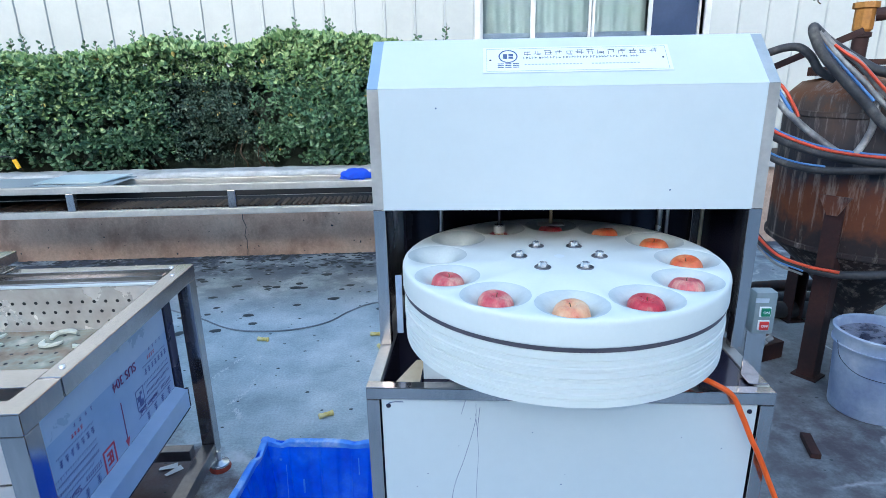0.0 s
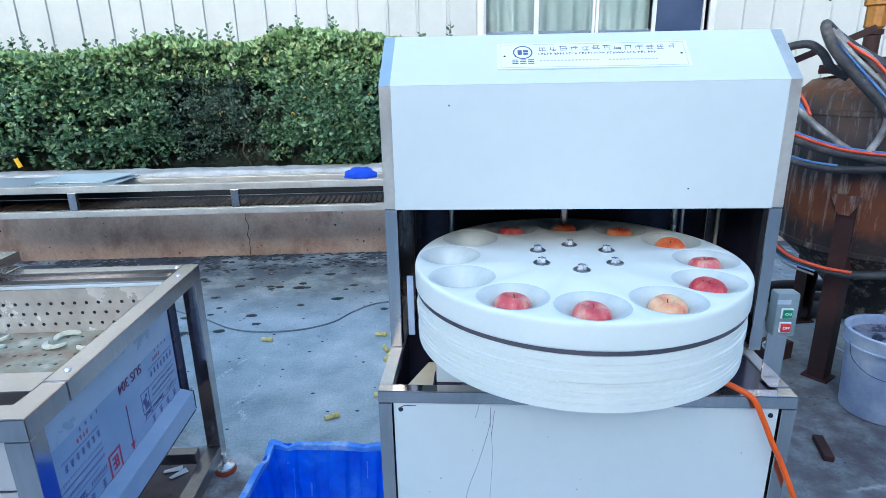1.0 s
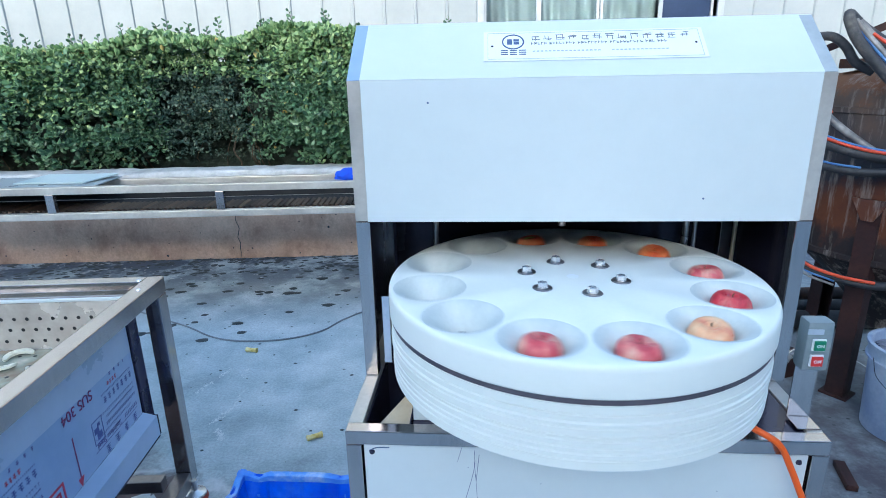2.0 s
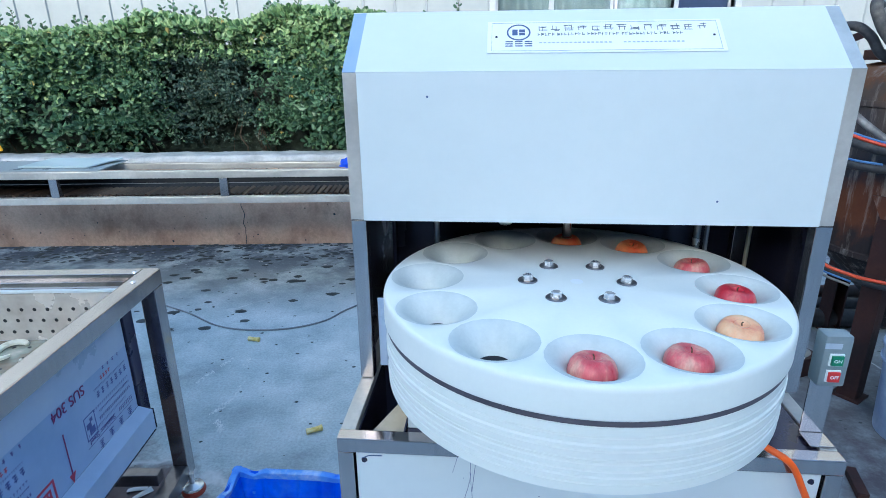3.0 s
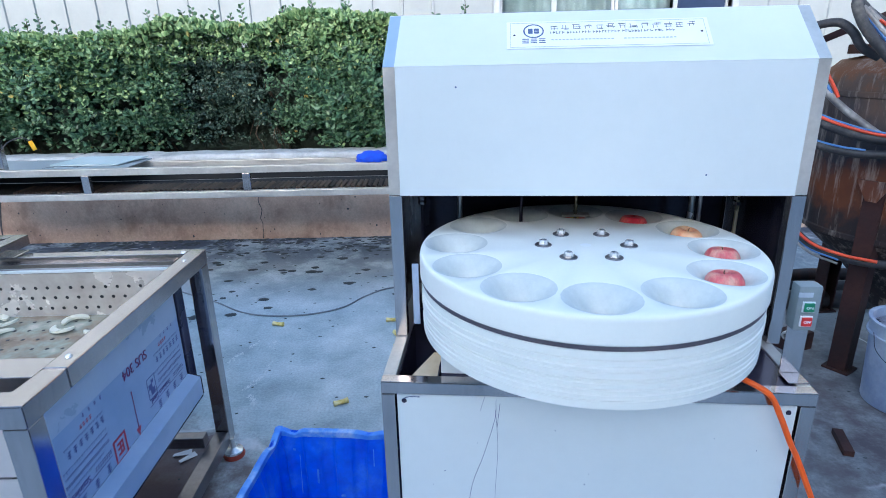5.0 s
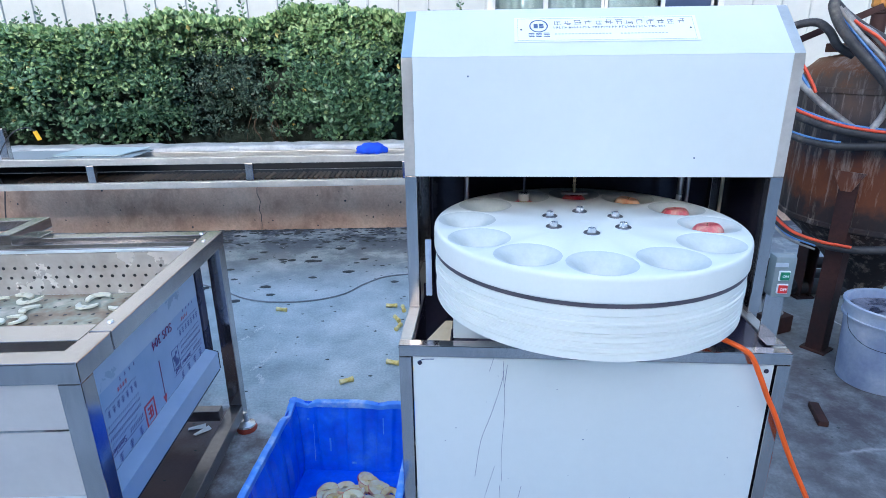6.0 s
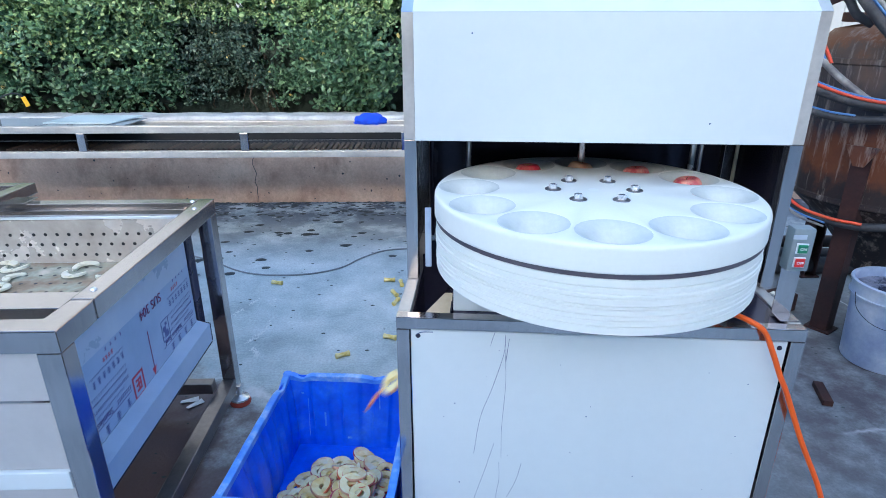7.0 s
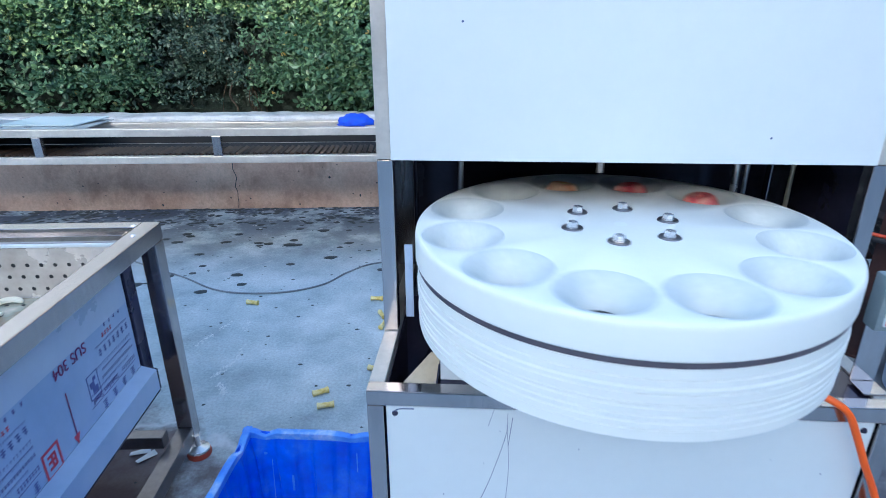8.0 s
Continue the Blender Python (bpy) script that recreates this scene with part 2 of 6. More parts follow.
def concrete_floor():
    """Grey yard concrete: broad tone, wet and dusty patches, pale cracks and fine speckle."""
    m = surface("yard_concrete", [(0.28, (0.28, 0.34, 0.37)), (0.46, (0.44, 0.52, 0.55)), (0.58, (0.54, 0.61, 0.635)), (0.74, (0.70, 0.755, 0.765))], 3.4, 90, 0.36, 0.8, 0.12, bump=0.35, detail=10, bump_dist=0.004)
    link, nodes = m.node_tree.links.new, m.node_tree.nodes
    b = nodes["Principled BSDF"]
    base = b.inputs["Base Color"].links[0].from_socket
    tc = nodes.new("ShaderNodeTexCoord")
    sep = nodes.new("ShaderNodeSeparateXYZ")
    link(tc.outputs["Object"], sep.inputs[0])
    # damp strip beside the low wall
    damp = node(m, "ShaderNodeTexNoise", Scale=3.2, Detail=8.0, Roughness=0.7)
    link(tc.outputs["Object"], damp.inputs[0])
    rng = nodes.new("ShaderNodeMapRange")
    rng.inputs["From Min"].default_value, rng.inputs["From Max"].default_value = 3.4, 4.5
    link(sep.outputs["Y"], rng.inputs["Value"])
    m1 = node(m, "ShaderNodeMath")
    m1.operation = "MULTIPLY"
    link(rng.outputs[0], m1.inputs[0])
    dm = ramp(m, damp.outputs["Fac"], [(0.41, grey(0.10)), (0.54, grey(1))])
    link(dm, m1.inputs[1])
    mx = nodes.new("ShaderNodeMix")
    mx.data_type = "RGBA"
    link(m1.outputs[0], mx.inputs[0]), link(base, mx.inputs[6])
    mx.inputs[7].default_value = (0.07, 0.085, 0.115, 1)
    # oily dirt round the tank and bucket
    gd = nodes.new("ShaderNodeVectorMath")
    gd.operation = "DISTANCE"
    wob = node(m, "ShaderNodeTexNoise", Scale=2.2, Detail=8.0, Roughness=0.7)
    link(tc.outputs["Object"], wob.inputs[0])
    off = nodes.new("ShaderNodeMix")
    off.data_type = "RGBA"
    off.inputs[0].default_value = 0.5
    link(tc.outputs["Object"], off.inputs[6]), link(wob.outputs["Color"], off.inputs[7])
    link(off.outputs[2], gd.inputs[0])
    gd.inputs[1].default_value = (1.14, 1.20, 0.25)
    dist = ramp(m, gd.outputs["Value"], [(0.10, grey(1.0)), (0.42, grey(0.80)), (0.72, grey(0.40)), (1.0, grey(0.0))])
    spots = node(m, "ShaderNodeTexNoise", Scale=7.0, Detail=9.0, Roughness=0.72)
    link(tc.outputs["Object"], spots.inputs[0])
    oilm = node(m, "ShaderNodeMath")
    oilm.operation = "MULTIPLY"
    link(dist, oilm.inputs[0])
    link(ramp(m, spots.outputs["Fac"], [(0.36, grey(0.66)), (0.50, grey(0.90)), (0.60, grey(1.0))]), oilm.inputs[1])
    oil = oilm.outputs[0]
    mo = nodes.new("ShaderNodeMix")
    mo.data_type = "RGBA"
    link(oil, mo.inputs[0]), link(mx.outputs[2], mo.inputs[6])
    mo.inputs[7].default_value = (0.070, 0.062, 0.072, 1)
    # brown soaked dirt, and the draining table's shade painted into the concrete
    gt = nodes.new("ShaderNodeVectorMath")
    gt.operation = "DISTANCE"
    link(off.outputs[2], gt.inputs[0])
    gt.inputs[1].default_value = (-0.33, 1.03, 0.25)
    soak_shade = ramp(m, gt.outputs["Value"], [(0.20, grey(0.95)), (0.28, grey(0.8)), (0.36, grey(0.0))])
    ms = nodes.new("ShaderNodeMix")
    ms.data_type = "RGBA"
    link(soak_shade, ms.inputs[0]), link(mo.outputs[2], ms.inputs[6])
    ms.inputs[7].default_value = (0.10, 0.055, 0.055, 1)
    mx = ms
    # pale scratches and dried splashes
    vor = node(m, "ShaderNodeTexVoronoi", Scale=1.1)
    vor.feature = "DISTANCE_TO_EDGE"
    warp = node(m, "ShaderNodeTexNoise", Scale=2.5, Detail=5.0)
    link(tc.outputs["Object"], warp.inputs[0])
    vm = nodes.new("ShaderNodeMix")
    vm.data_type = "RGBA"
    vm.inputs[0].default_value = 0.35
    link(tc.outputs["Object"], vm.inputs[6]), link(warp.outputs["Color"], vm.inputs[7])
    link(vm.outputs[2], vor.inputs["Vector"])
    crack = ramp(m, vor.outputs["Distance"], [(0.0, grey(0.75)), (0.012, grey(0.0))])
    gate = node(m, "ShaderNodeTexNoise", Scale=1.7, Detail=6.0)
    mp = node(m, "ShaderNodeMapping", Location=(4.0, 1.0, 0.0))
    link(tc.outputs["Object"], mp.inputs[0]), link(mp.outputs[0], gate.inputs[0])
    gm = ramp(m, gate.outputs["Fac"], [(0.50, grey(0)), (0.60, grey(1))])
    m2 = node(m, "ShaderNodeMath")
    m2.operation = "MULTIPLY"
    link(crack, m2.inputs[0]), link(gm, m2.inputs[1])
    mx2 = nodes.new("ShaderNodeMix")
    mx2.data_type = "RGBA"
    link(m2.outputs[0], mx2.inputs[0]), link(mx.outputs[2], mx2.inputs[6])
    mx2.inputs[7].default_value = (0.60, 0.61, 0.62, 1)
    link(mx2.outputs[2], b.inputs["Base Color"])
    return m


def stained_wall():
    """Rendered low wall: tan plaster with brown runs and dark pits."""
    m = surface("stained_plaster", [(0.28, (0.34, 0.21, 0.15)), (0.46, (0.66, 0.45, 0.33)), (0.66, (0.80, 0.60, 0.455))], 2.6, 60, 0.25, 0.88, 0.08, bump=0.45, detail=9, stretch=(1, 1, 1.0), bump_dist=0.006)
    link, nodes = m.node_tree.links.new, m.node_tree.nodes
    b = nodes["Principled BSDF"]
    base = b.inputs["Base Color"].links[0].from_socket
    tc = nodes.new("ShaderNodeTexCoord")
    mp = node(m, "ShaderNodeMapping", Scale=(3.2, 3.2, 1.7))
    link(tc.outputs["Object"], mp.inputs[0])
    run = node(m, "ShaderNodeTexNoise", Scale=1.0, Detail=8.0, Roughness=0.7)
    link(mp.outputs[0], run.inputs[0])
    rm = ramp(m, run.outputs["Fac"], [(0.50, grey(0.0)), (0.68, grey(0.62))])
    mx = nodes.new("ShaderNodeMix")
    mx.data_type = "RGBA"
    link(rm, mx.inputs[0]), link(base, mx.inputs[6])
    mx.inputs[7].default_value = (0.20, 0.12, 0.085, 1)
    link(mx.outputs[2], b.inputs["Base Color"])
    return m


floor_mat, wall_mat = concrete_floor(), stained_wall()


def tank_material():
    """Rust in zones up the shell, pale vertical runs over it."""
    m = rust.copy()
    m.name = "zoned_rusty_steel"
    link, nodes = m.node_tree.links.new, m.node_tree.nodes
    b = nodes["Principled BSDF"]
    base = b.inputs["Base Color"].links[0].from_socket
    tc = nodes.new("ShaderNodeTexCoord")
    sep = nodes.new("ShaderNodeSeparateXYZ")
    link(tc.outputs["Object"], sep.inputs[0])
    wob = node(m, "ShaderNodeTexNoise", Scale=5.0, Detail=7.0, Roughness=0.65)
    link(tc.outputs["Object"], wob.inputs[0])
    add = node(m, "ShaderNodeMath")
    add.operation = "MULTIPLY_ADD"
    link(wob.outputs["Fac"], add.inputs[0])
    add.inputs[1].default_value = 0.42
    link(sep.outputs["Z"], add.inputs[2])
    half = node(m, "ShaderNodeMath")
    half.operation = "MULTIPLY"
    half.inputs[1].default_value = 0.47
    link(add.outputs[0], half.inputs[0])
    zone = ramp(m, half.outputs[0], [(0.28, (0.014, 0.015, 0.020)), (0.42, (0.026, 0.022, 0.024)), (0.465, (0.19, 0.054, 0.017)), (0.50, (0.15, 0.042, 0.016)), (0.545, (0.022, 0.030, 0.048)), (0.63, (0.075, 0.065, 0.07)), (0.685, (0.15, 0.10, 0.075)), (0.71, (0.26, 0.10, 0.04)), (0.78, (0.24, 0.11, 0.05))])
    mx = nodes.new("ShaderNodeMix")
    mx.data_type = "RGBA"
    mx.inputs[0].default_value = 0.72
    link(base, mx.inputs[6]), link(zone, mx.inputs[7])
    mp = node(m, "ShaderNodeMapping", Scale=(22.0, 22.0, 3.2))
    link(tc.outputs["Object"], mp.inputs[0])
    run = node(m, "ShaderNodeTexNoise", Scale=1.0, Detail=6.0, Roughness=0.7)
    link(mp.outputs[0], run.inputs[0])
    rm = ramp(m, run.outputs["Fac"], [(0.52, grey(0.0)), (0.70, grey(0.7))])
    m2 = nodes.new("ShaderNodeMix")
    m2.data_type = "RGBA"
    link(rm, m2.inputs[0]), link(mx.outputs[2], m2.inputs[6])
    m2.inputs[7].default_value = (0.40, 0.34, 0.30, 1)
    link(m2.outputs[2], b.inputs["Base Color"])
    return m


tank_mat = tank_material()


# ---- shapes ----
def box(bm, x0, y0, z0, x1, y1, z1, bevel=0.0):
    x0, x1, y0, y1, z0, z1 = min(x0, x1), max(x0, x1), min(y0, y1), max(y0, y1), min(z0, z1), max(z0, z1)
    vs = [bm.verts.new((x, y, z)) for x in (x0, x1) for y in (y0, y1) for z in (z0, z1)]
    fs = [bm.faces.new([vs[i] for i in f]) for f in ((0, 1, 3, 2), (4, 6, 7, 5), (0, 4, 5, 1), (2, 3, 7, 6), (0, 2, 6, 4), (1, 5, 7, 3))]
    if bevel:
        bmesh.ops.bevel(bm, geom=list({e for f in fs for e in f.edges}), offset=bevel, segments=2, affect="EDGES", profile=0.6)
    return bm


def slab(bm, corners, thick):
    """A sheet through four corners, thickened along its normal away from the corners' front."""
    c = [Vector(p) for p in corners]
    n = (c[1] - c[0]).cross(c[3] - c[0]).normalized() * thick
    a = [bm.verts.new(p) for p in c]
    b = [bm.verts.new(p - n) for p in c]
    k = len(c)
    bm.faces.new(a), bm.faces.new(b[::-1])
    for i in range(k):
        bm.faces.new((a[i], b[i], b[(i + 1) % k], a[(i + 1) % k]))
    return bm


def lathe(bm, profile, n=32, at=(0, 0, 0), closed=False):
    rings = []
    for r, z in profile:
        if r < 1e-6:
            rings.append([bm.verts.new((at[0], at[1], at[2] + z))])
        else:
            rings.append([bm.verts.new((at[0] + r * math.cos(2 * math.pi * i / n), at[1] + r * math.sin(2 * math.pi * i / n), at[2] + z)) for i in range(n)])
    pairs = list(zip(rings, rings[1:])) + ([(rings[-1], rings[0])] if closed else [])
    for a, b in pairs:
        for i in range(n):
            j = (i + 1) % n
            if len(a) == 1:
                bm.faces.new((a[0], b[j], b[i]))
            elif len(b) == 1:
                bm.faces.new((a[i], a[j], b[0]))
            else:
                bm.faces.new((a[i], a[j], b[j], b[i]))
    return bm


def smooth_path(points, steps=8):
    """Catmull-Rom through the points."""
    p = [Vector(q) for q in points]
    p = [2 * p[0] - p[1]] + p + [2 * p[-1] - p[-2]]
    out = []
    for a, b, c, d in zip(p, p[1:], p[2:], p[3:]):
        for i in range(steps):
            t = i / steps
            out.append(0.5 * (2 * b + (c - a) * t + (2 * a - 5 * b + 4 * c - d) * t * t + (3 * b - a - 3 * c + d) * t ** 3))
    return out + [p[-2]]


def sweep(bm, points, radius, n=10, steps=8):
    path = smooth_path(points, steps)
    up = Vector((0.13, 0.21, 0.97))
    rings = []
    for i, q in enumerate(path):
        d = (path[min(i + 1, len(path) - 1)] - path[max(i - 1, 0)]).normalized()
        s = d.cross(up)
        s = (s if s.length > 1e-4 else d.cross(Vector((1, 0, 0)))).normalized()
        up = s.cross(d).normalized()
        rings.append([bm.verts.new(q + radius * (math.cos(2 * math.pi * k / n) * s + math.sin(2 * math.pi * k / n) * up)) for k in range(n)])
    for a, b in zip(rings, rings[1:]):
        for k in range(n):
            bm.faces.new((a[k], a[(k + 1) % n], b[(k + 1) % n], b[k]))
    bm.faces.new(rings[0][::-1]), bm.faces.new(rings[-1])
    return bm


def mesh_of(name, bm, material, smooth=None):
    bmesh.ops.recalc_face_normals(bm, faces=bm.faces[:])
    me = bpy.data.meshes.new(name)
    bm.to_mesh(me)
    bm.free()
    me.materials.append(material)
    if smooth is not None:
        me.shade_smooth()
        me.set_sharp_from_angle(angle=radians(smooth))
    return me


def part(name, bm, material, parent=None, label="", m=None, smooth=None):
    ob = new(name, mesh_of(name, bm, material, smooth))
    if parent is not None:
        ob.parent = parent
    if m is not None:
        ob.matrix_basis = m
    return tagged(ob, label)


def thing(name, m, label, category, group="", kind=""):
    e = new(name)
    e.empty_display_size = 0.1
    e.matrix_basis = m
    return tagged(e, label, category, group, kind)


def B():
    return bmesh.new()


def letters(name, text, size, material, parent, m, label=""):
    """Raised lettering from the built-in font, as a mesh."""
    cu = bpy.data.curves.new(name, "FONT")
    cu.body, cu.size, cu.extrude, cu.align_x, cu.align_y = text, size, 0.0004, "CENTER", "CENTER"
    tmp = bpy.data.objects.new(name, cu)
    me = bpy.data.meshes.new_from_object(tmp)
    bpy.data.objects.remove(tmp)
    me.materials.clear()
    me.materials.append(material)
    ob = new(name, me)
    ob.parent, ob.matrix_basis = parent, m
    return tagged(ob, label)


# ---- the yard ----
bm = B()
box(bm, -400, -400, -0.3, 400, 400, 0.0)
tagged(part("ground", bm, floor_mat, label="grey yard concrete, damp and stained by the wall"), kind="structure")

bm = B()
box(bm, -9, 4.66, 0, 6, 4.80, 0.64, 0.0)
wall = tagged(part("wall_low", bm, wall_mat, label="tan stained plaster retaining wall of the planter"), kind="structure")
bm = B()
nx, ny = 420, 8
prof = [(4.605, 0.635), (4.600, 0.650), (4.600, 0.685), (4.610, 0.698), (4.66, 0.702), (4.74, 0.702), (4.82, 0.700), (4.86, 0.690), (4.862, 0.60)]
gr = [[bm.verts.new((-9 + 15 * i / nx, y + 0.006 * noise.noise(Vector((i * 0.4, j * 1.1, 0))), z + 0.010 * noise.noise(Vector((i * 0.22, j * 0.8, 4))) + 0.006 * noise.noise(Vector((i * 0.9, j * 1.6, 2))))) for j, (y, z) in enumerate(prof)] for i in range(nx + 1)]
for i in range(nx):
    for j in range(ny):
        bm.faces.new((gr[i][j], gr[i + 1][j], gr[i + 1][j + 1], gr[i][j + 1]))
tagged(part("coping", bm, lime, label="whitewashed rough coping on the low wall", smooth=70), kind="structure")
bm = B()
box(bm, -9, 4.80, 0, 6, 6.1, 0.58)
tagged(part("planter_bed", bm, soil, label="dark soil of the planter bed"), kind="structure")

# unseen walls behind and beside the camera, added to block sun and darken reflections
yard = surface("unseen_wall_grey", two((0.12, 0.115, 0.115), (0.18, 0.172, 0.17)), 0.8, 30, 0.15, 0.85, bump=0.1)
for nm, q in (("blocker_south", (-22, -8.5, 0, 18, -8.2, 5.4)), ("blocker_east", (9.0, -8.2, 0, 9.3, 6.2, 4.5)), ("blocker_west", (-14.3, -8.2, 0, -14, 6.2, 4.5))):
    bm = B()
    tagged(part(nm, box(bm, *q), yard, label="unseen plain grey wall, added to block and shape the light"), kind="structure")

# crack and pits in the low wall
bm = B()
rnd = random.Random(5)
px, pz = -1.43, 0.655
while pz > 0.03:
    nx, nz = px + rnd.uniform(-0.012, 0.014), pz - rnd.uniform(0.02, 0.045)
    slab(bm, [(px - 0.0025, 4.657, pz), (nx - 0.0025, 4.657, nz), (nx + 0.0025, 4.657, nz), (px + 0.0025, 4.657, pz)], 0.002)
    px, pz = nx, nz
for _ in range(70):
    x, z, r = rnd.uniform(-3.6, -0.1), rnd.uniform(0.03, 0.62), rnd.uniform(0.003, 0.010)
    k = rnd.randint(5, 8)
    vs = [bm.verts.new((x + r * rnd.uniform(0.6, 1.2) * math.cos(6.283 * i / k), 4.6575, z + r * rnd.uniform(0.6, 1.3) * math.sin(6.283 * i / k))) for i in range(k)]
    bm.faces.new(vs)
tagged(part("wall_pits", bm, dead_leaf, wall, "dark crack and pits"), kind="stuff")

# sheet-metal building behind
W0, W1, WZ, WY = 0.66, 2.93, 1.62, 6.3
bld = thing("sheet_metal_building", Matrix(), "white ribbed sheet-metal building with a wide window", "building")
bm = B()
box(bm, -14, WY, 0, W0, WY + 0.12, 6)
box(bm, W1, WY, 0, 12, WY + 0.12, 6)
box(bm, W0, WY, 0, W1, WY + 0.12, WZ)
box(bm, W0, WY, 3.3, W1, WY + 0.12, 6)
part("wall_sheet", bm, sheet_white, bld)
rib = None
x = -13.8
while x < 11.8:
    if not (W0 - 0.04 < x < W1 + 0.04):
        if rib is None:
            bm = B()
            prof = [(-0.016, 0.0), (-0.009, -0.018), (0.009, -0.018), (0.016, 0.0)]
            a = [bm.verts.new((px, py, 0.0)) for px, py in prof]
            b = [bm.verts.new((px, py, 6.0)) for px, py in prof]
            for i in range(4):
                bm.faces.new((a[i], a[(i + 1) % 4], b[(i + 1) % 4], b[i]))
            rib = mesh_of("rib", bm, sheet_white)
        o = new("rib", rib)
        o.parent, o.location = bld, (x, WY - 0.001, 0)
    x += 0.30
win = new("window")
win.parent = bld
tagged(win, "sliding window with white frames")
bm = B()
box(bm, W0 - 0.06, WY - 0.03, WZ - 0.06, W0, WY + 0.13, 3.36, 0.004)
box(bm, W1, WY - 0.03, WZ - 0.06, W1 + 0.06, WY + 0.13, 3.36, 0.004)
box(bm, W0, WY - 0.03, WZ - 0.06, W1, WY + 0.13, WZ, 0.004)
box(bm, W0, WY - 0.03, 3.3, W1, WY + 0.13, 3.36, 0.004)
part("window_frame", bm, frame_white, win)
edges = [W0, 1.20, 1.80, 2.40, W1]
for i, (a, c) in enumerate(zip(edges, edges[1:])):
    bm = B()
    yy = WY + 0.03 + 0.035 * (i % 2)
    for q in ((a + 0.002, WZ + 0.002, a + 0.026, 3.298), (c - 0.026, WZ + 0.002, c - 0.002, 3.298), (a + 0.026, WZ + 0.002, c - 0.026, WZ + 0.05), (a + 0.026, 3.25, c - 0.026, 3.298)):
        box(bm, q[0], yy, q[1], q[2], yy + 0.03, q[3], 0.003)
    part("sash", bm, frame_white, win)
    bm = B()
    box(bm, a + 0.03, yy + 0.012, WZ + 0.03, c - 0.03, yy + 0.017, 3.28)
    g = part("pane", bm, navy_sheet if i == 3 else glass, win, "dark blue pane" if i == 3 else "clear glass pane")
    g.visible_shadow = False
bm = B()
nb = 150
cols = []
for i in range(nb + 1):
    x = W0 - 0.25 + (W1 - W0 - 0.25) * i / nb
    y = WY + 0.26 + 0.018 * math.sin(i * 0.55) + 0.012 * noise.noise(Vector((i * 0.21, 0, 0)))
    cols.append([bm.verts.new((x, y, z)) for z in (1.70, 3.6)])
for p, q in zip(cols, cols[1:]):
    bm.faces.new((p[0], q[0], q[1], p[1]))
part("curtain", bm, curtain, bld, "pale grey-green curtain behind the glass", smooth=60)
bm = B()
box(bm, W0 - 0.3, WY + 0.14, 1.50, W1 + 0.3, WY + 0.60, 1.78, 0.006)
part("window_bench", bm, bench_grey, bld, "dark bench inside under the curtain")
bm = B()
box(bm, -14, WY + 4, 0, 12, WY + 4.1, 6)
part("back_wall", bm, room_dark, bld)
bm = B()
box(bm, -14, WY + 0.12, 6, 12, WY + 4.1, 6.15)
part("roof", bm, sheet_white, bld)


# ---- hedge ----
def leaf_cloud(name, rows, material, parent, label):
    """Many small pointed-oval leaves, folded along the midrib. rows: centre, normal-ish direction, length."""
    verts, faces = [], []
    for c, d, ln, rr in rows:
        d = Vector(d).normalized()
        s = d.cross(Vector((rr.uniform(-0.8, 0.8), -0.9 + rr.uniform(-0.6, 0.6), 0.6 + rr.uniform(-0.7, 0.7)))).normalized()
        n = d.cross(s)
        w = ln * rr.uniform(0.24, 0.33)
        k = len(verts)
        fold = n * ln * rr.uniform(0.04, 0.12)
        for p in (c - d * ln * 0.5, c - d * ln * 0.1 + s * w + fold, c + d * ln * 0.3 + s * w * 0.9 + fold, c + d * ln * 0.5,
                  c + d * ln * 0.3 - s * w * 0.9 + fold, c - d * ln * 0.1 - s * w + fold, c + d * ln * 0.1):
            verts.append(tuple(p))
        faces += [(k, k + 1, k + 6), (k + 1, k + 2, k + 6), (k + 2, k + 3, k + 6), (k + 3, k + 4, k + 6), (k + 4, k + 5, k + 6), (k + 5, k, k + 6)]
    me = bpy.data.meshes.new(name)
    me.from_pydata(verts, [], faces)
    me.materials.append(material)
    ob = new(name, me)
    ob.parent = parent
    return tagged(ob, label, kind="stuff")


def hedge_top(x):
    mound = 0.12 * math.exp(-((x + 0.86) / 0.40) ** 2) + 0.05 * math.exp(-((x + 0.25) / 0.3) ** 2) + 0.05 * math.exp(-((x + 2.0) / 0.18) ** 2)
    return 1.58 + mound - 0.22 * min(1.0, max(0.0, (x - 0.25) / 0.2)) + 0.06 * noise.noise(Vector((x * 0.9, 3.1, 0))) + 0.05 * noise.noise(Vector((x * 3.3, 0.4, 0)))


def hedge_front(x, z):
    bulge = 0.20 * math.exp(-((x + 0.72) / 0.42) ** 2) + 0.16 * math.exp(-((x + 2.75) / 0.6) ** 2) - 0.16 * math.exp(-((x + 1.72) / 0.40) ** 2) * (1 if z < 1.35 else 0.3)
    return 4.82 - bulge + 0.18 * noise.noise(Vector((x * 1.4, z * 1.8, 7.0))) + 0.12 * noise.noise(Vector((x * 4.2, z * 4.5, 2.0))) + 0.16 * max(0.0, z - 1.35) + 0.50 * max(0.0, 1.10 - z)


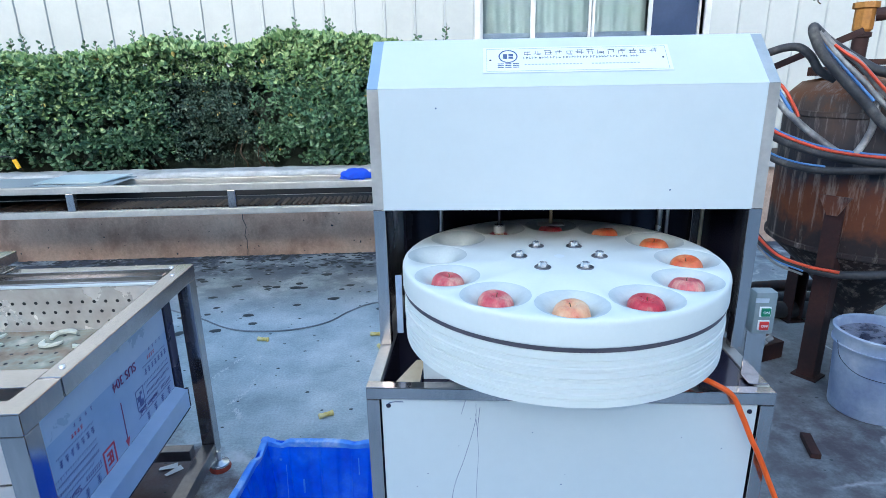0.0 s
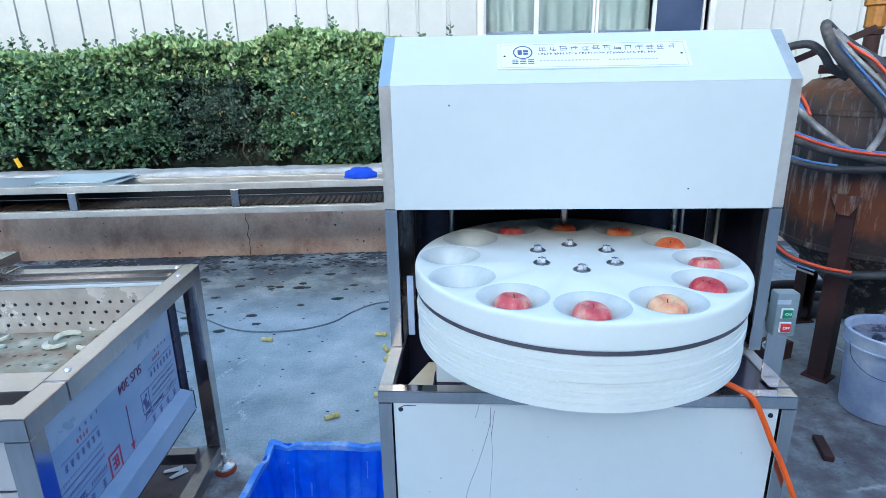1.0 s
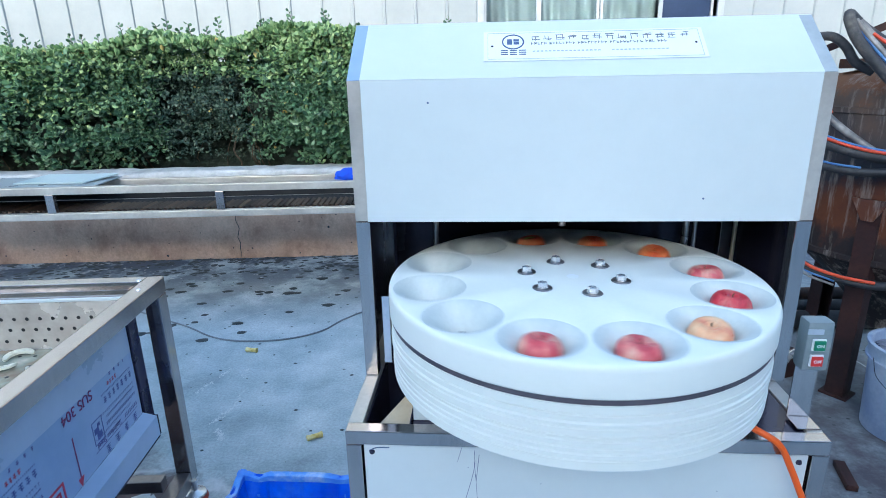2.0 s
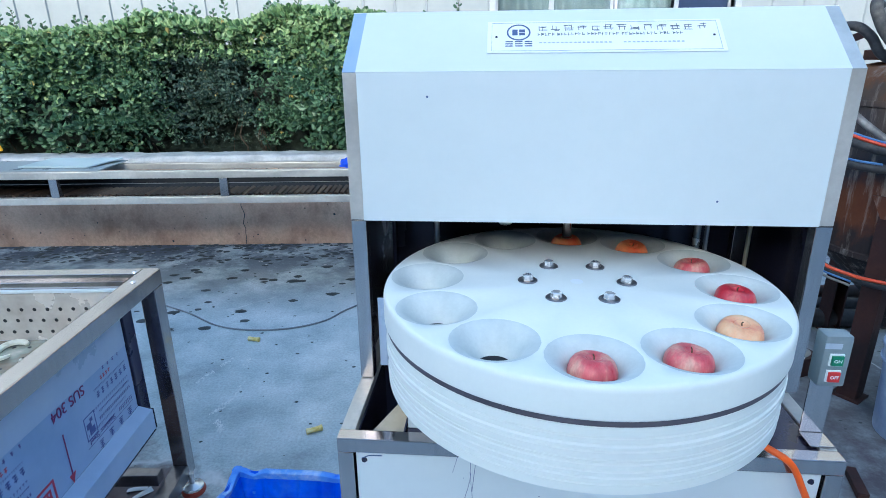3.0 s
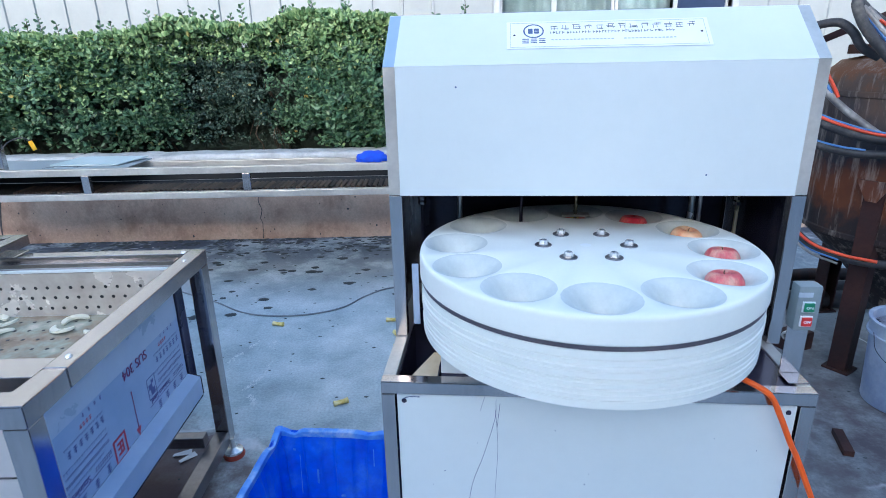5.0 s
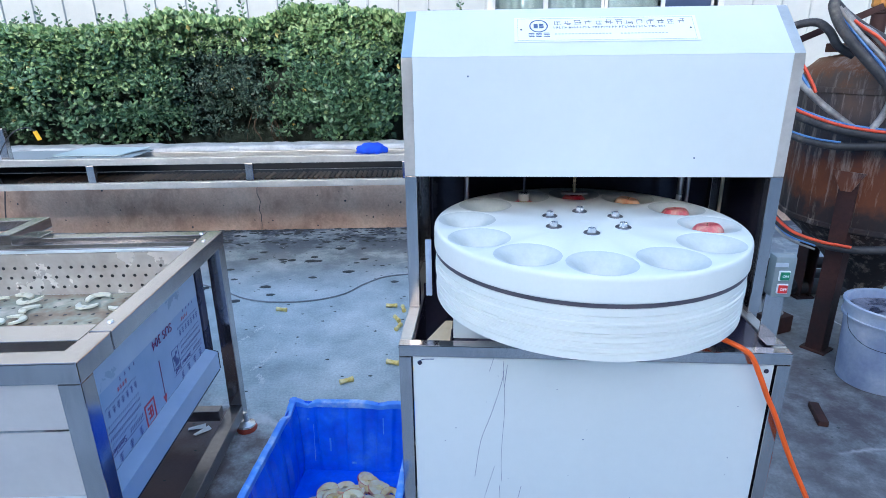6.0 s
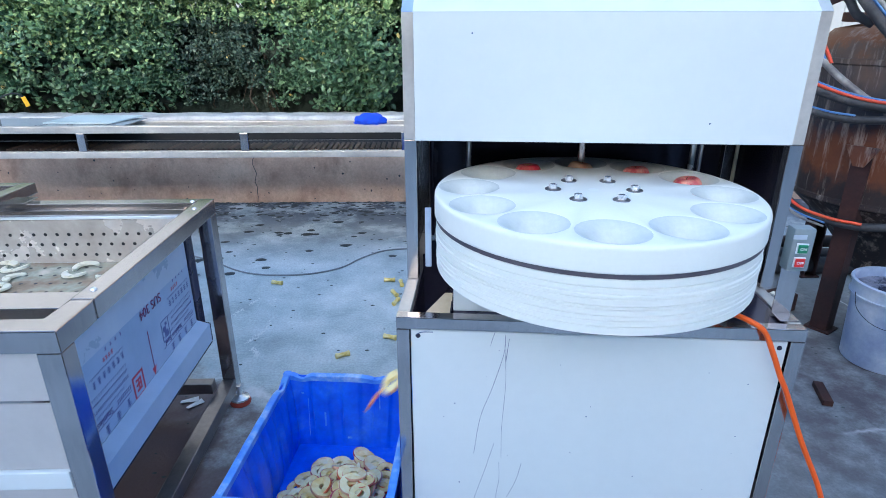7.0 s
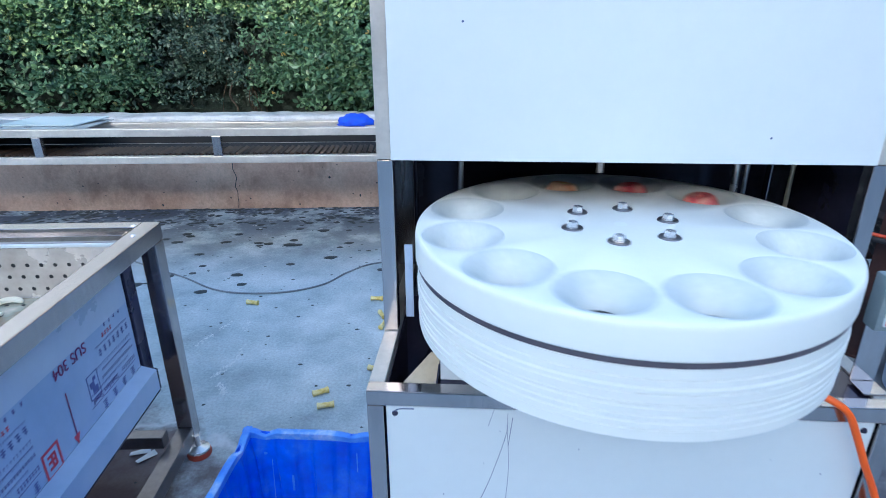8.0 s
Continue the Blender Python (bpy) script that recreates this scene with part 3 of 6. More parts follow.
hedge = thing("hedge", Matrix(), "dense clipped evergreen hedge with small glossy leaves", "hedge")
rnd = random.Random(11)
side, top, fine_rows = [], [], []
X0, X1 = -5.2, 2.0
while len(side) < 60000:
    # sprigs: a short shoot with a rosette of leaves
    x = rnd.uniform(X0, X1)
    z = rnd.uniform(0.70, 1.0) if rnd.random() < 0.18 else rnd.uniform(0.86, hedge_top(x))
    depth = rnd.expovariate(9.0)
    if depth > 0.5:
        continue
    if z < 0.92 and rnd.random() < 0.45:
        continue
    c = Vector((x, hedge_front(x, z) + depth, z))
    out = Vector((rnd.uniform(-0.6, 0.6), -1.0, rnd.uniform(-0.2, 0.9))).normalized()
    # uneven growth: thin places, a coarse pale stretch and a fine dark one
    v = noise.noise(Vector((x * 2.1, z * 2.6, 9.0))) + 0.5 * noise.noise(Vector((x * 5.5, z * 6.0, 1.0)))
    if v < -0.08 and z < 1.45 and rnd.random() < 0.80:
        continue
    if z < 1.08 and rnd.random() < 0.30 - 0.35 * (abs(x + 0.45) < 0.25):
        continue
    coarse = max(min(1.0, max(0.0, (-1.95 - x) / 0.5)), 0.75 * math.exp(-((x + 0.70) / 0.40) ** 2))
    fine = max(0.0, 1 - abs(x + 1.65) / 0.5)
    right = min(1.0, max(0.0, (x + 0.95) / 0.4)) * (z < 1.3)
    big = (0.74 + 0.4 * max(0.0, noise.noise(Vector((x * 0.8, 5.0, z))))) * (1 + 0.32 * coarse - 0.25 * fine + 0.12 * right)
    pale = 0.34 * coarse * (z > 1.0) * (x < -1.8) + 0.08 * right
    for _ in range(rnd.randint(5, 8)):
        d = (0.45 * out + 1.1 * Vector((rnd.uniform(-1, 1), rnd.uniform(-1, 1), rnd.uniform(-0.8, 0.9)))).normalized()
        ln = big * rnd.uniform(0.030, 0.056)
        row = (c + d * ln * 0.7 + 0.012 * Vector((rnd.uniform(-1, 1), rnd.uniform(-1, 1), rnd.uniform(-1, 1))), d, ln, rnd)
        # low leaves of the fine stretch: smaller, and shade put into their darker colour
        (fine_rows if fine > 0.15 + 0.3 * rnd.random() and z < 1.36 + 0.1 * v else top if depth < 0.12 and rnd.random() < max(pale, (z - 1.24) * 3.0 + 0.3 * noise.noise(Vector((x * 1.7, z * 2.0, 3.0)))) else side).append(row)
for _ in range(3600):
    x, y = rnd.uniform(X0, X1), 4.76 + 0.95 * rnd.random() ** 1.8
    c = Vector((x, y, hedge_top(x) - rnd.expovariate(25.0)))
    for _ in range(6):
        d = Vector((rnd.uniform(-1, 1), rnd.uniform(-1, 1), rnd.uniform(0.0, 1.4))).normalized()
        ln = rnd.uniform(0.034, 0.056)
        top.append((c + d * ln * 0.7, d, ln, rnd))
bmt = B()
for _ in range(110):
    x = rnd.uniform(X0, X1)
    y = rnd.uniform(4.82, 5.0)
    z0 = hedge_top(x) - 0.06
    h = rnd.uniform(0.07, 0.16) if rnd.random() < 0.8 else rnd.uniform(0.15, 0.23)
    tip = Vector((x + rnd.uniform(-0.04, 0.04), y, z0 + h))
    sweep(bmt, [(x, y, z0), tuple((Vector((x, y, z0)) + tip) / 2 + Vector((0.006, 0, 0))), tuple(tip)], 0.0022, 4, 2)
    k = int(h / 0.013)
    for i in range(k):
        f = (i + 1) / k
        c = Vector((x, y, z0)).lerp(tip, f)
        a = i * 2.4
        d = Vector((math.cos(a), math.sin(a), 0.7)).normalized()
        ln = rnd.uniform(0.036, 0.056) * (1.1 - 0.35 * f)
        side.append((c + d * ln * 0.5, d, ln, rnd))
for _ in range(60):
    x = rnd.uniform(X0, X1)
    y0 = rnd.uniform(5.15, 5.35)
    pts = [(x, y0 + 0.1, 0.58)]
    z = 0.58
    xx, yy = x, y0
    for _ in range(4):
        z += rnd.uniform(0.1, 0.2)
        xx += rnd.uniform(-0.08, 0.08)
        yy -= rnd.uniform(0.0, 0.05)
        pts.append((xx, yy, z))
    sweep(bmt, pts, rnd.uniform(0.003, 0.008), 5, 3)
tagged(part("branch", bmt, bark, hedge, "brown woody growth of the hedge"), kind="stuff")
leaf_cloud("fine_leaves", fine_rows, leaf_fine, hedge, "small grey-green leaves with the lower hedge's shade in their colour")
leaf_cloud("leaves", side, leaf_green, hedge, "dark green leaves")
leaf_cloud("pale_leaves", top, leaf_top, hedge, "pale green leaves, more of them towards the top")
# sheet inside the hedge, shade between the leaves put into its dark colour
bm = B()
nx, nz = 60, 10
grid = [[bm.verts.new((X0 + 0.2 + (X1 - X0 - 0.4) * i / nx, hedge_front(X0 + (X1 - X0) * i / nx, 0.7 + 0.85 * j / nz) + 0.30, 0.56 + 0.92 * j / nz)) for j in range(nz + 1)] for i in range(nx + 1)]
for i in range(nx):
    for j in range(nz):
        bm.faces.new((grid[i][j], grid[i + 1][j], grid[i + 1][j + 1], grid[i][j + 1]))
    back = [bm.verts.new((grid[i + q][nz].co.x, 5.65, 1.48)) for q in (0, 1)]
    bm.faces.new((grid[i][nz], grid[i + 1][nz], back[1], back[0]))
part("inner_shade_sheet", bm, hedge_heart, hedge, "dark sheet with the hedge's inner shade in its colour")

# ---- conveyor frame in front of the low wall ----
conv = thing("mesh_belt_conveyor", Matrix(), "long stainless conveyor frame with a brown slatted belt", "conveyor")
CX0, CX1, CY = -3.6, 1.5, 3.62
for nm, y0, z0, z1 in (("top_rail", CY, 0.742, 0.785), ("bottom_rail", CY, 0.592, 0.632), ("top_rail", 4.14, 0.695, 0.735), ("bottom_rail", 4.14, 0.592, 0.632)):
    bm = B()
    part(nm, box(bm, CX0, y0, z0, CX1, y0 + 0.04, z1, 0.004), steel_dull, conv)
for x in (-3.08, -2.10, -1.125, -0.15, 0.83):
    bm = B()
    part("upright", box(bm, x - 0.024, CY + 0.004, 0.632, x + 0.024, CY + 0.034, 0.742, 0.003), steel, conv)
for x in (-3.5, 0.4, 1.4):
    for y0 in (CY, 4.14):
        bm = B()
        part("leg", box(bm, x - 0.02, y0, 0, x + 0.02, y0 + 0.04, 0.592, 0.003), steel, conv)
# shade between the conveyor rails, painted as a near-black tray and sheet
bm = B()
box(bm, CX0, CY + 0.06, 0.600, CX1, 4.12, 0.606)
part("belt_tray", bm, black_hole, conv, "tray under the belt with the shade in its near-black colour")
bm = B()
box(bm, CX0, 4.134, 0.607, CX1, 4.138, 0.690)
part("belt_shade_sheet", bm, black_hole, conv, "near-black sheet added for the shade behind the belt")
bm = B()
box(bm, -0.006, 0, 0, 0.016, 0.20, 0.024, 0.003)
slat = mesh_of("slat", bm, belt_brown)
x = -2.62
while x < 1.3:
    o = new("slat", slat)
    o.parent, o.matrix_basis = conv, pose(x, CY + 0.09, 0.610, 0, 22, rnd.uniform(-1.5, 1.5))
    x += 0.034
bm = B()
box(bm, CX0, CY + 0.041, 0.744, -1.96, 4.20, 0.750)
cov = part("cover_sheet", bm, plastic_sheet, conv, "grey wrinkled plastic cover sheet")
bm = B()
box(bm, -2.66, CY + 0.06, 0.752, -2.61, CY + 0.10, 0.97, 0.004)
part("end_post", bm, steel, conv)
bm = B()
slab(bm, [(-2.50, 3.93, 0.762), (-2.06, 3.91, 0.762), (-1.97, 4.17, 0.772), (-2.44, 4.19, 0.772)], 0.008)
ob = part("board", bm, board_pale, label="pale grey-green plastic board lying on the conveyor cover")
tagged(ob, category="board")
bm = B()
sweep(bm, [(-2.70, 3.70, 0.60), (-2.66, 3.62, 0.70), (-2.62, 3.60, 0.80), (-2.57, 3.68, 0.93), (-2.51, 3.74, 0.965), (-2.475, 3.775, 0.94)], 0.004, 6)
cb = thing("tagged_cable", Matrix(), "thin black cable with a small yellow tag", "cable")
part("cable", bm, rubber, cb)
bm = B()
sweep(bm, [(-2.70, 3.70, 0.60), (-2.715, 3.66, 0.4), (-2.72, 3.66, 0.2), (-2.70, 3.64, 0.004)], 0.004, 6)
part("cable", bm, rubber, cb)
bm = B()
box(bm, -0.013, -0.003, -0.03, 0.013, 0.003, 0.03, 0.002)
part("tag", bm, tag_yellow, cb, "yellow tag", m=pose(-2.47, 3.775, 0.912, 0, -18, 10))
bm = B()
bmesh.ops.create_icosphere(bm, subdivisions=3, radius=1.0)
for v in bm.verts:
    q = v.co.copy()
    k = 1 + 0.22 * noise.noise(q * 2.3) + 0.1 * noise.noise(q * 6)
    v.co = Vector((q.x * 0.10 * k, q.y * 0.07 * k, max(q.z, -0.1) * 0.055 * k))
tagged(part("cloth", bm, cloth_blue, label="crumpled bright blue cloth on the conveyor", m=pose(-0.365, 3.70, 0.793), smooth=60), category="cloth")

# ---- floor litter ----
def litter(name, n, area, size, material, label, seed, flat=0.25):
    r = random.Random(seed)
    bm = B()
    for _ in range(n):
        x, y = r.uniform(area[0], area[1]), area[3] - (area[3] - area[2]) * r.random() ** 1.7
        s = r.uniform(*size)
        k = r.randint(9, 12)
        a0 = r.uniform(0, 6.28)
        ring = [bm.verts.new((x + s * r.uniform(0.66, 1.18) * math.cos(a0 + 6.283 * i / k), y + 0.70 * s * r.uniform(0.78, 1.12) * math.sin(a0 + 6.283 * i / k), 0.001)) for i in range(k)]
        c = bm.verts.new((x, y, s * flat))
        for i in range(k):
            bm.faces.new((ring[i], ring[(i + 1) % k], c))
    return tagged(part(name, bm, material, label=label, smooth=80), category="litter", kind="stuff")


litter("mud_clods", 560, (-3.4, 0.5, 4.28, 4.65), (0.006, 0.034), dead_leaf, "dark mud clods and dead leaves along the wall", 3)
litter("mud_spots", 74, (-2.2, 0.2, 3.15, 4.35), (0.014, 0.044), dead_leaf, "dark wet leaves flattened on the concrete", 4, 0.18)
litter("lime_flecks", 170, (-3.4, 0.5, 4.15, 4.62), (0.003, 0.016), lime, "pale lime flecks fallen along the wall", 12)
litter("grit", 460, (-1.8, 2.6, 1.5, 4.2), (0.003, 0.011), dead_leaf, "dark grit and crumbs on the concrete", 6)
bm = B()
sweep(bm, [(-1.9, 3.75, 0.006), (-1.55, 3.52, 0.006), (-1.323, 3.381, 0.006), (-1.121, 3.23, 0.006), (-0.941, 3.171, 0.006), (-0.716, 3.178, 0.006), (-0.536, 3.267, 0.006), (-0.421, 3.427, 0.006), (-0.263, 3.552, 0.006), (0.1, 3.6, 0.006)], 0.0048, 8)
tagged(part("ground_hose", bm, surface("dusty_hose", two((0.17, 0.19, 0.21), (0.26, 0.28, 0.30)), 8, 60, 0.2, 0.7, bump=0.05), label="thin dusty grey hose curving over the concrete", smooth=60), category="hose")

# dried pale splashes along a crack in the concrete
bm = B()
rnd = random.Random(40)
for line in (((-1.0, 2.647), (-0.966, 2.735), (-0.935, 2.80), (-0.907, 2.884)), ((-0.842, 2.415), (-0.81, 2.473), (-0.791, 2.536), (-0.787, 2.662), (-0.815, 2.82), (-0.832, 2.891)), ((-0.798, 2.364), (-0.773, 2.326), (-0.757, 2.297))):
    for q in smooth_path([(x, y, 0) for x, y in line], 16):
        if noise.noise(q * 9.0) < -0.02:
            continue
        for _ in range(2):
            r = rnd.uniform(0.001, 0.0045) * (1 if rnd.random() < 0.8 else 1.8)
            c = q + Vector((rnd.gauss(0, 0.006), rnd.gauss(0, 0.006), 0.0006 + rnd.uniform(0, 0.0006)))
            k = rnd.randint(5, 7)
            bm.faces.new([bm.verts.new(c + Vector((r * rnd.uniform(0.5, 1.2) * math.cos(6.283 * i / k), 1.5 * r * rnd.uniform(0.5, 1.2) * math.sin(6.283 * i / k), 0))) for i in range(k)])
tagged(part("dried_splash", bm, surface("dried_lime", two((0.50, 0.55, 0.56), (0.64, 0.68, 0.68)), 40, 200, 0.2, 0.85, bump=0.1), label="pale dried splashes along a crack in the concrete"), category="splash", kind="stuff")


def core_mesh():
    bm = B()
    lathe(bm, [(0, -0.032), (0.009, -0.032), (0.0125, -0.030), (0.0105, -0.018), (0.0098, 0.0), (0.0105, 0.018), (0.0130, 0.030), (0.009, 0.032), (0.0, 0.030)], 12)
    return mesh_of("apple_core", bm, core_yellow, 50)


core_me = core_mesh()


def core(x, y, rz, z=0.0125):
    o = new("apple_core", core_me)
    o.matrix_basis = pose(x, y, z, 90, 0, rz)
    return tagged(o, "pale yellow cylindrical apple core on the concrete", "apple core", "punched apple cores")


for x, y, a in ((-0.856, 3.05, 75), (-0.386, 2.285, 115), (-0.233, 3.074, 88), (-0.165, 3.03, 10), (-0.195, 2.90, 25), (-0.182, 2.80, 160), (-0.19, 2.435, 70), (-0.12, 2.36, 120)):
    core(x, y, a)
for x, y, a in ((-0.93, 1.98, 20), (-0.90, 1.955, 50)):
    b2 = B()
    slab(b2, [(-0.032, -0.012, 0.008), (0.032, -0.014, 0.002), (0.034, 0.012, 0.006), (-0.03, 0.013, 0.001)], 0.0008)
    tagged(part("paper_scrap", b2, paper_bit, label="small white paper scrap on the concrete", m=pose(x, y, 0.001, 0, 0, a)), category="paper")


# ---- coring machine ----
M = pose(-0.081, 1.285, 0, 0, 0, -5.2)
CW, CD, CH = 0.914, 0.62, 0.722      # cabinet width, depth, height
mach = thing("coring_machine", M, "stainless fruit coring machine with white rotary table and film-covered panels", "machine")
T = 0.03


def mpart(name, b, material=steel, label="", smooth=None):
    o = new(name, mesh_of(name, box(B(), *b[:6], b[6] if len(b) > 6 else 0.002), material, smooth))
    o.parent = mach
    return tagged(o, label)


for x in (0.0, CW - T):
    for y in (0.0, CD - T):
        mpart("cabinet_post", (x, y, 0.0, x + T, y + T, CH - T - 0.001))
for y in (0.0, CD - T):
    mpart("cabinet_rail", (0, y, CH - T, CW, y + T, CH))
    mpart("cabinet_rail", (T, y, 0.03, CW - T, y + T, 0.06))
# side rails in the paler steel, a bright sky reflection put into the colour
for x in (0.0, CW - T):
    mpart("cabinet_rail", (x, T + 0.001, CH - T, x + T, CD - T - 0.001, CH), steel_dull)
front = mpart("front_panel", (T + 0.004, 0.006, 0.062, CW - T - 0.004, 0.010, CH - T - 0.004), film, "white film-covered front panel")
mpart("side_panel", (0.008, T + 0.002, 0.03, 0.012, CD - T - 0.002, 0.30), film)
mpart("side_panel", (0.008, 0.36, 0.30, 0.012, CD - T - 0.002, CH - T - 0.002), film)
mpart("side_panel", (CW - 0.012, T + 0.002, 0.03, CW - 0.008, CD - T - 0.002, CH - T - 0.002), steel)
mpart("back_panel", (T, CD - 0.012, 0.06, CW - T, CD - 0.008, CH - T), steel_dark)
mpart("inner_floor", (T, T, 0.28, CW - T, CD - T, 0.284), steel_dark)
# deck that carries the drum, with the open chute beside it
# deck in the near-black steel, its dark reflections put into the colour
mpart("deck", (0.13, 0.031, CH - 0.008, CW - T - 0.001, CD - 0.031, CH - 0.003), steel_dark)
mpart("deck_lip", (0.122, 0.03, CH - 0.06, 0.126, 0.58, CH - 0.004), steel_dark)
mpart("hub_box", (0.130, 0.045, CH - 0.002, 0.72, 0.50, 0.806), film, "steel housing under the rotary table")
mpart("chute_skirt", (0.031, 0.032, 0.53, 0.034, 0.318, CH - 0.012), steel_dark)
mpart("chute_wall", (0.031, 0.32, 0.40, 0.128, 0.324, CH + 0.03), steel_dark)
b = B()
slab(b, [(0.031, 0.05, 0.50), (0.031, 0.31, 0.50), (0.125, 0.31, 0.70), (0.125, 0.05, 0.70)], 0.003)
part("chute_plate", b, steel_dark, mach, "sloping steel chute plate")
b = B()
slab(b, [(0.042, 0.035, 0.692), (0.124, 0.035, 0.692), (0.124, 0.125, 0.728), (0.106, 0.125, 0.728)], 0.003)
part("guide_plate", b, cream_plate, mach, "bent chute guide plate")
# screws of the front panel
for x, z in ((0.05, CH - 0.05), (CW - 0.05, CH - 0.05), (0.05, 0.09), (CW - 0.05, 0.09)):
    b = B()
    lathe(b, [(0, 0.004), (0.004, 0.0035), (0.006, 0.0)], 12)
    part("screw", b, steel_dark, front, m=pose(x, 0.006, z, 90, 0, 0))
# scratches on the film
rnd = random.Random(8)
for pts in (((0.253, 0.681), (0.251, 0.632), (0.226, 0.534), (0.200, 0.45), (0.186, 0.34)), ((0.252, 0.655), (0.257, 0.59), (0.258, 0.534), (0.253, 0.42), (0.255, 0.33)), ((0.229, 0.69), (0.219, 0.653)),
            ((0.262, 0.672), (0.256, 0.61)), ((0.236, 0.374), (0.225, 0.33), (0.215, 0.289), (0.192, 0.204), (0.18, 0.15)), ((0.250, 0.314), (0.252, 0.26), (0.246, 0.204), (0.25, 0.14)), ((0.306, 0.314), (0.295, 0.26), (0.274, 0.204))):
    b = B()
    sweep(b, [(x, 0.0055, z) for x, z in pts], 0.0005, 4, 5)
    part("scratch", b, ink_navy, front, "dark hairline scratch")
b = B()
sweep(b, [(0.045, 0.0055, 0.675), (0.06, 0.0055, 0.682), (0.085, 0.0055, 0.683)], 0.0011, 4, 5)
part("scratch", b, ink_navy, front)
b = B()
for _ in range(26):
    x, z = rnd.uniform(0.06, CW - 0.06), rnd.uniform(0.1, CH - 0.06)
    lathe(b, [(0, 0.0), (rnd.uniform(0.0008, 0.002), 0.0)], 6, (0, 0, 0))
    for v in b.verts:
        if abs(v.co.z) < 1e-9 and not v.tag:
            v.co = Vector((x + v.co.x, 0.0056, z + v.co.y))
        v.tag = True
part("specks", b, ink_navy, front, "small dark specks")

# upper housing
HV, HB, HF, HT, HTV = 0.215, 1.088, 1.374, 1.485, 0.345
HD = 0.60
UW = CW + 0.016
for x in (0.0, UW - T):
    mpart("front_post", (x, HV, CH + 0.001, x + T, HV + T, HB))
    mpart("rear_post", (x, HD - T, CH + 0.001, x + T, HD, HB))
inner = (T - 0.003, UW - T + 0.003)
b = B()
box(b, inner[0], HV - 0.002, HB, inner[1], HV + 0.002, HF)
bend = part("hood_front", b, film, mach, "white film-covered hood front")
b = B()
slab(b, [(inner[0] - 0.001, HV - 0.002, HF + 0.001), (inner[1] + 0.001, HV - 0.002, HF + 0.001), (inner[1] + 0.001, HTV, HT), (inner[0] - 0.001, HTV, HT)], 0.004)
hood_slope = part("hood_slope", b, film, mach, "white sloping hood panel")
b = B()
box(b, 0.0, HTV + 0.001, HT - 0.004, UW, HD, HT)
part("hood_top", b, film, mach)
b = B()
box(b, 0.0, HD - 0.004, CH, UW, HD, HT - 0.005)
part("hood_back", b, steel_dark, mach, "steel back of the housing with the inner shade in its colour")
for x0, x1 in ((0.0, T - 0.004), (UW - T + 0.004, UW)):
    b = B()
    box(b, x0, HV + 0.001, HB + 0.001, x1, HV + 0.004, HF)
    part("hood_edge", b, steel_dull, mach)
    b = B()
    slab(b, [(x0, HV + 0.001, HF + 0.001), (x1, HV + 0.001, HF + 0.001), (x1, HTV + 0.001, HT - 0.001), (x0, HTV + 0.001, HT - 0.001)], 0.003)
    part("hood_edge", b, film_blue if x0 == 0.0 else plastic_sheet, mach)
for x0, x1 in ((0.0, 0.003), (UW - 0.003, UW)):
    b = B()
    vs = [(HV + 0.005, HB), (HD - 0.005, HB), (HD - 0.005, HT - 0.006), (HTV, HT - 0.006), (HV + 0.005, HF)]
    A = [b.verts.new((x0, y, z)) for y, z in vs]
    C = [b.verts.new((x1, y, z)) for y, z in vs]
    b.faces.new(A), b.faces.new(C[::-1])
    for i in range(5):
        b.faces.new((A[i], C[i], C[(i + 1) % 5], A[(i + 1) % 5]))
    part("hood_side", b, steel, mach)
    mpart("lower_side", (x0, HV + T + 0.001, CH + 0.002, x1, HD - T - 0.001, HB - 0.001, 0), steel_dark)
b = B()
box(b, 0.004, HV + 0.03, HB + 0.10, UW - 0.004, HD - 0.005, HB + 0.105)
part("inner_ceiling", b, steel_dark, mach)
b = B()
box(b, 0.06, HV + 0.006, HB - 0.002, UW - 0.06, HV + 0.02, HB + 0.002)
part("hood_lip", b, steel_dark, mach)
# added dark sheet, keeps the hood's white bounce off the table's back
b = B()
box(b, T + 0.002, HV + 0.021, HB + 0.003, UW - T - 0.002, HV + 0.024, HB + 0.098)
part("hood_bounce_blocker", b, steel_dark, mach, "added dark sheet inside the hood front that cuts bounce light")
for x, z in ((0.16, 1.33), (0.71, 1.135)):
    b = B()
    lathe(b, [(0, 0.0006), (0.0022, 0.0)], 8)
    part("speck", b, ink_navy, bend, m=pose(x, HV - 0.0022, z, 90, 0, 0))

# name plate on the slope, its print as plain shapes
sl = math.degrees(math.atan2(HT - HF, HTV - HV))
PM = Matrix.Translation((0.487, HV + 0.066, HF + 0.066 * math.tan(radians(sl)) + 0.0035)) @ pose(0, 0, 0, sl, 0, 0)
b = B()
box(b, -0.217, -0.044, 0, 0.217, 0.044, 0.001, 0)
np_ = part("name_plate", b, plate_white, mach, "white name plate with navy print", m=PM)


def bars(name, rows, material, parent, z=0.0012, label=""):
    bb = B()
    for x0, y0, x1, y1 in rows:
        box(bb, x0, y0, z, x1, y1, z + 0.0004)
    return tagged(part(name, bb, material, parent, label), kind="stuff")


bars("border", [(-0.209, 0.0385, 0.209, 0.0393), (-0.209, -0.0393, 0.209, -0.0385), (-0.209, -0.0385, -0.2082, 0.0385), (0.2082, -0.0385, 0.209, 0.0385)], ink_grey, np_)
rnd = random.Random(21)
rows = []
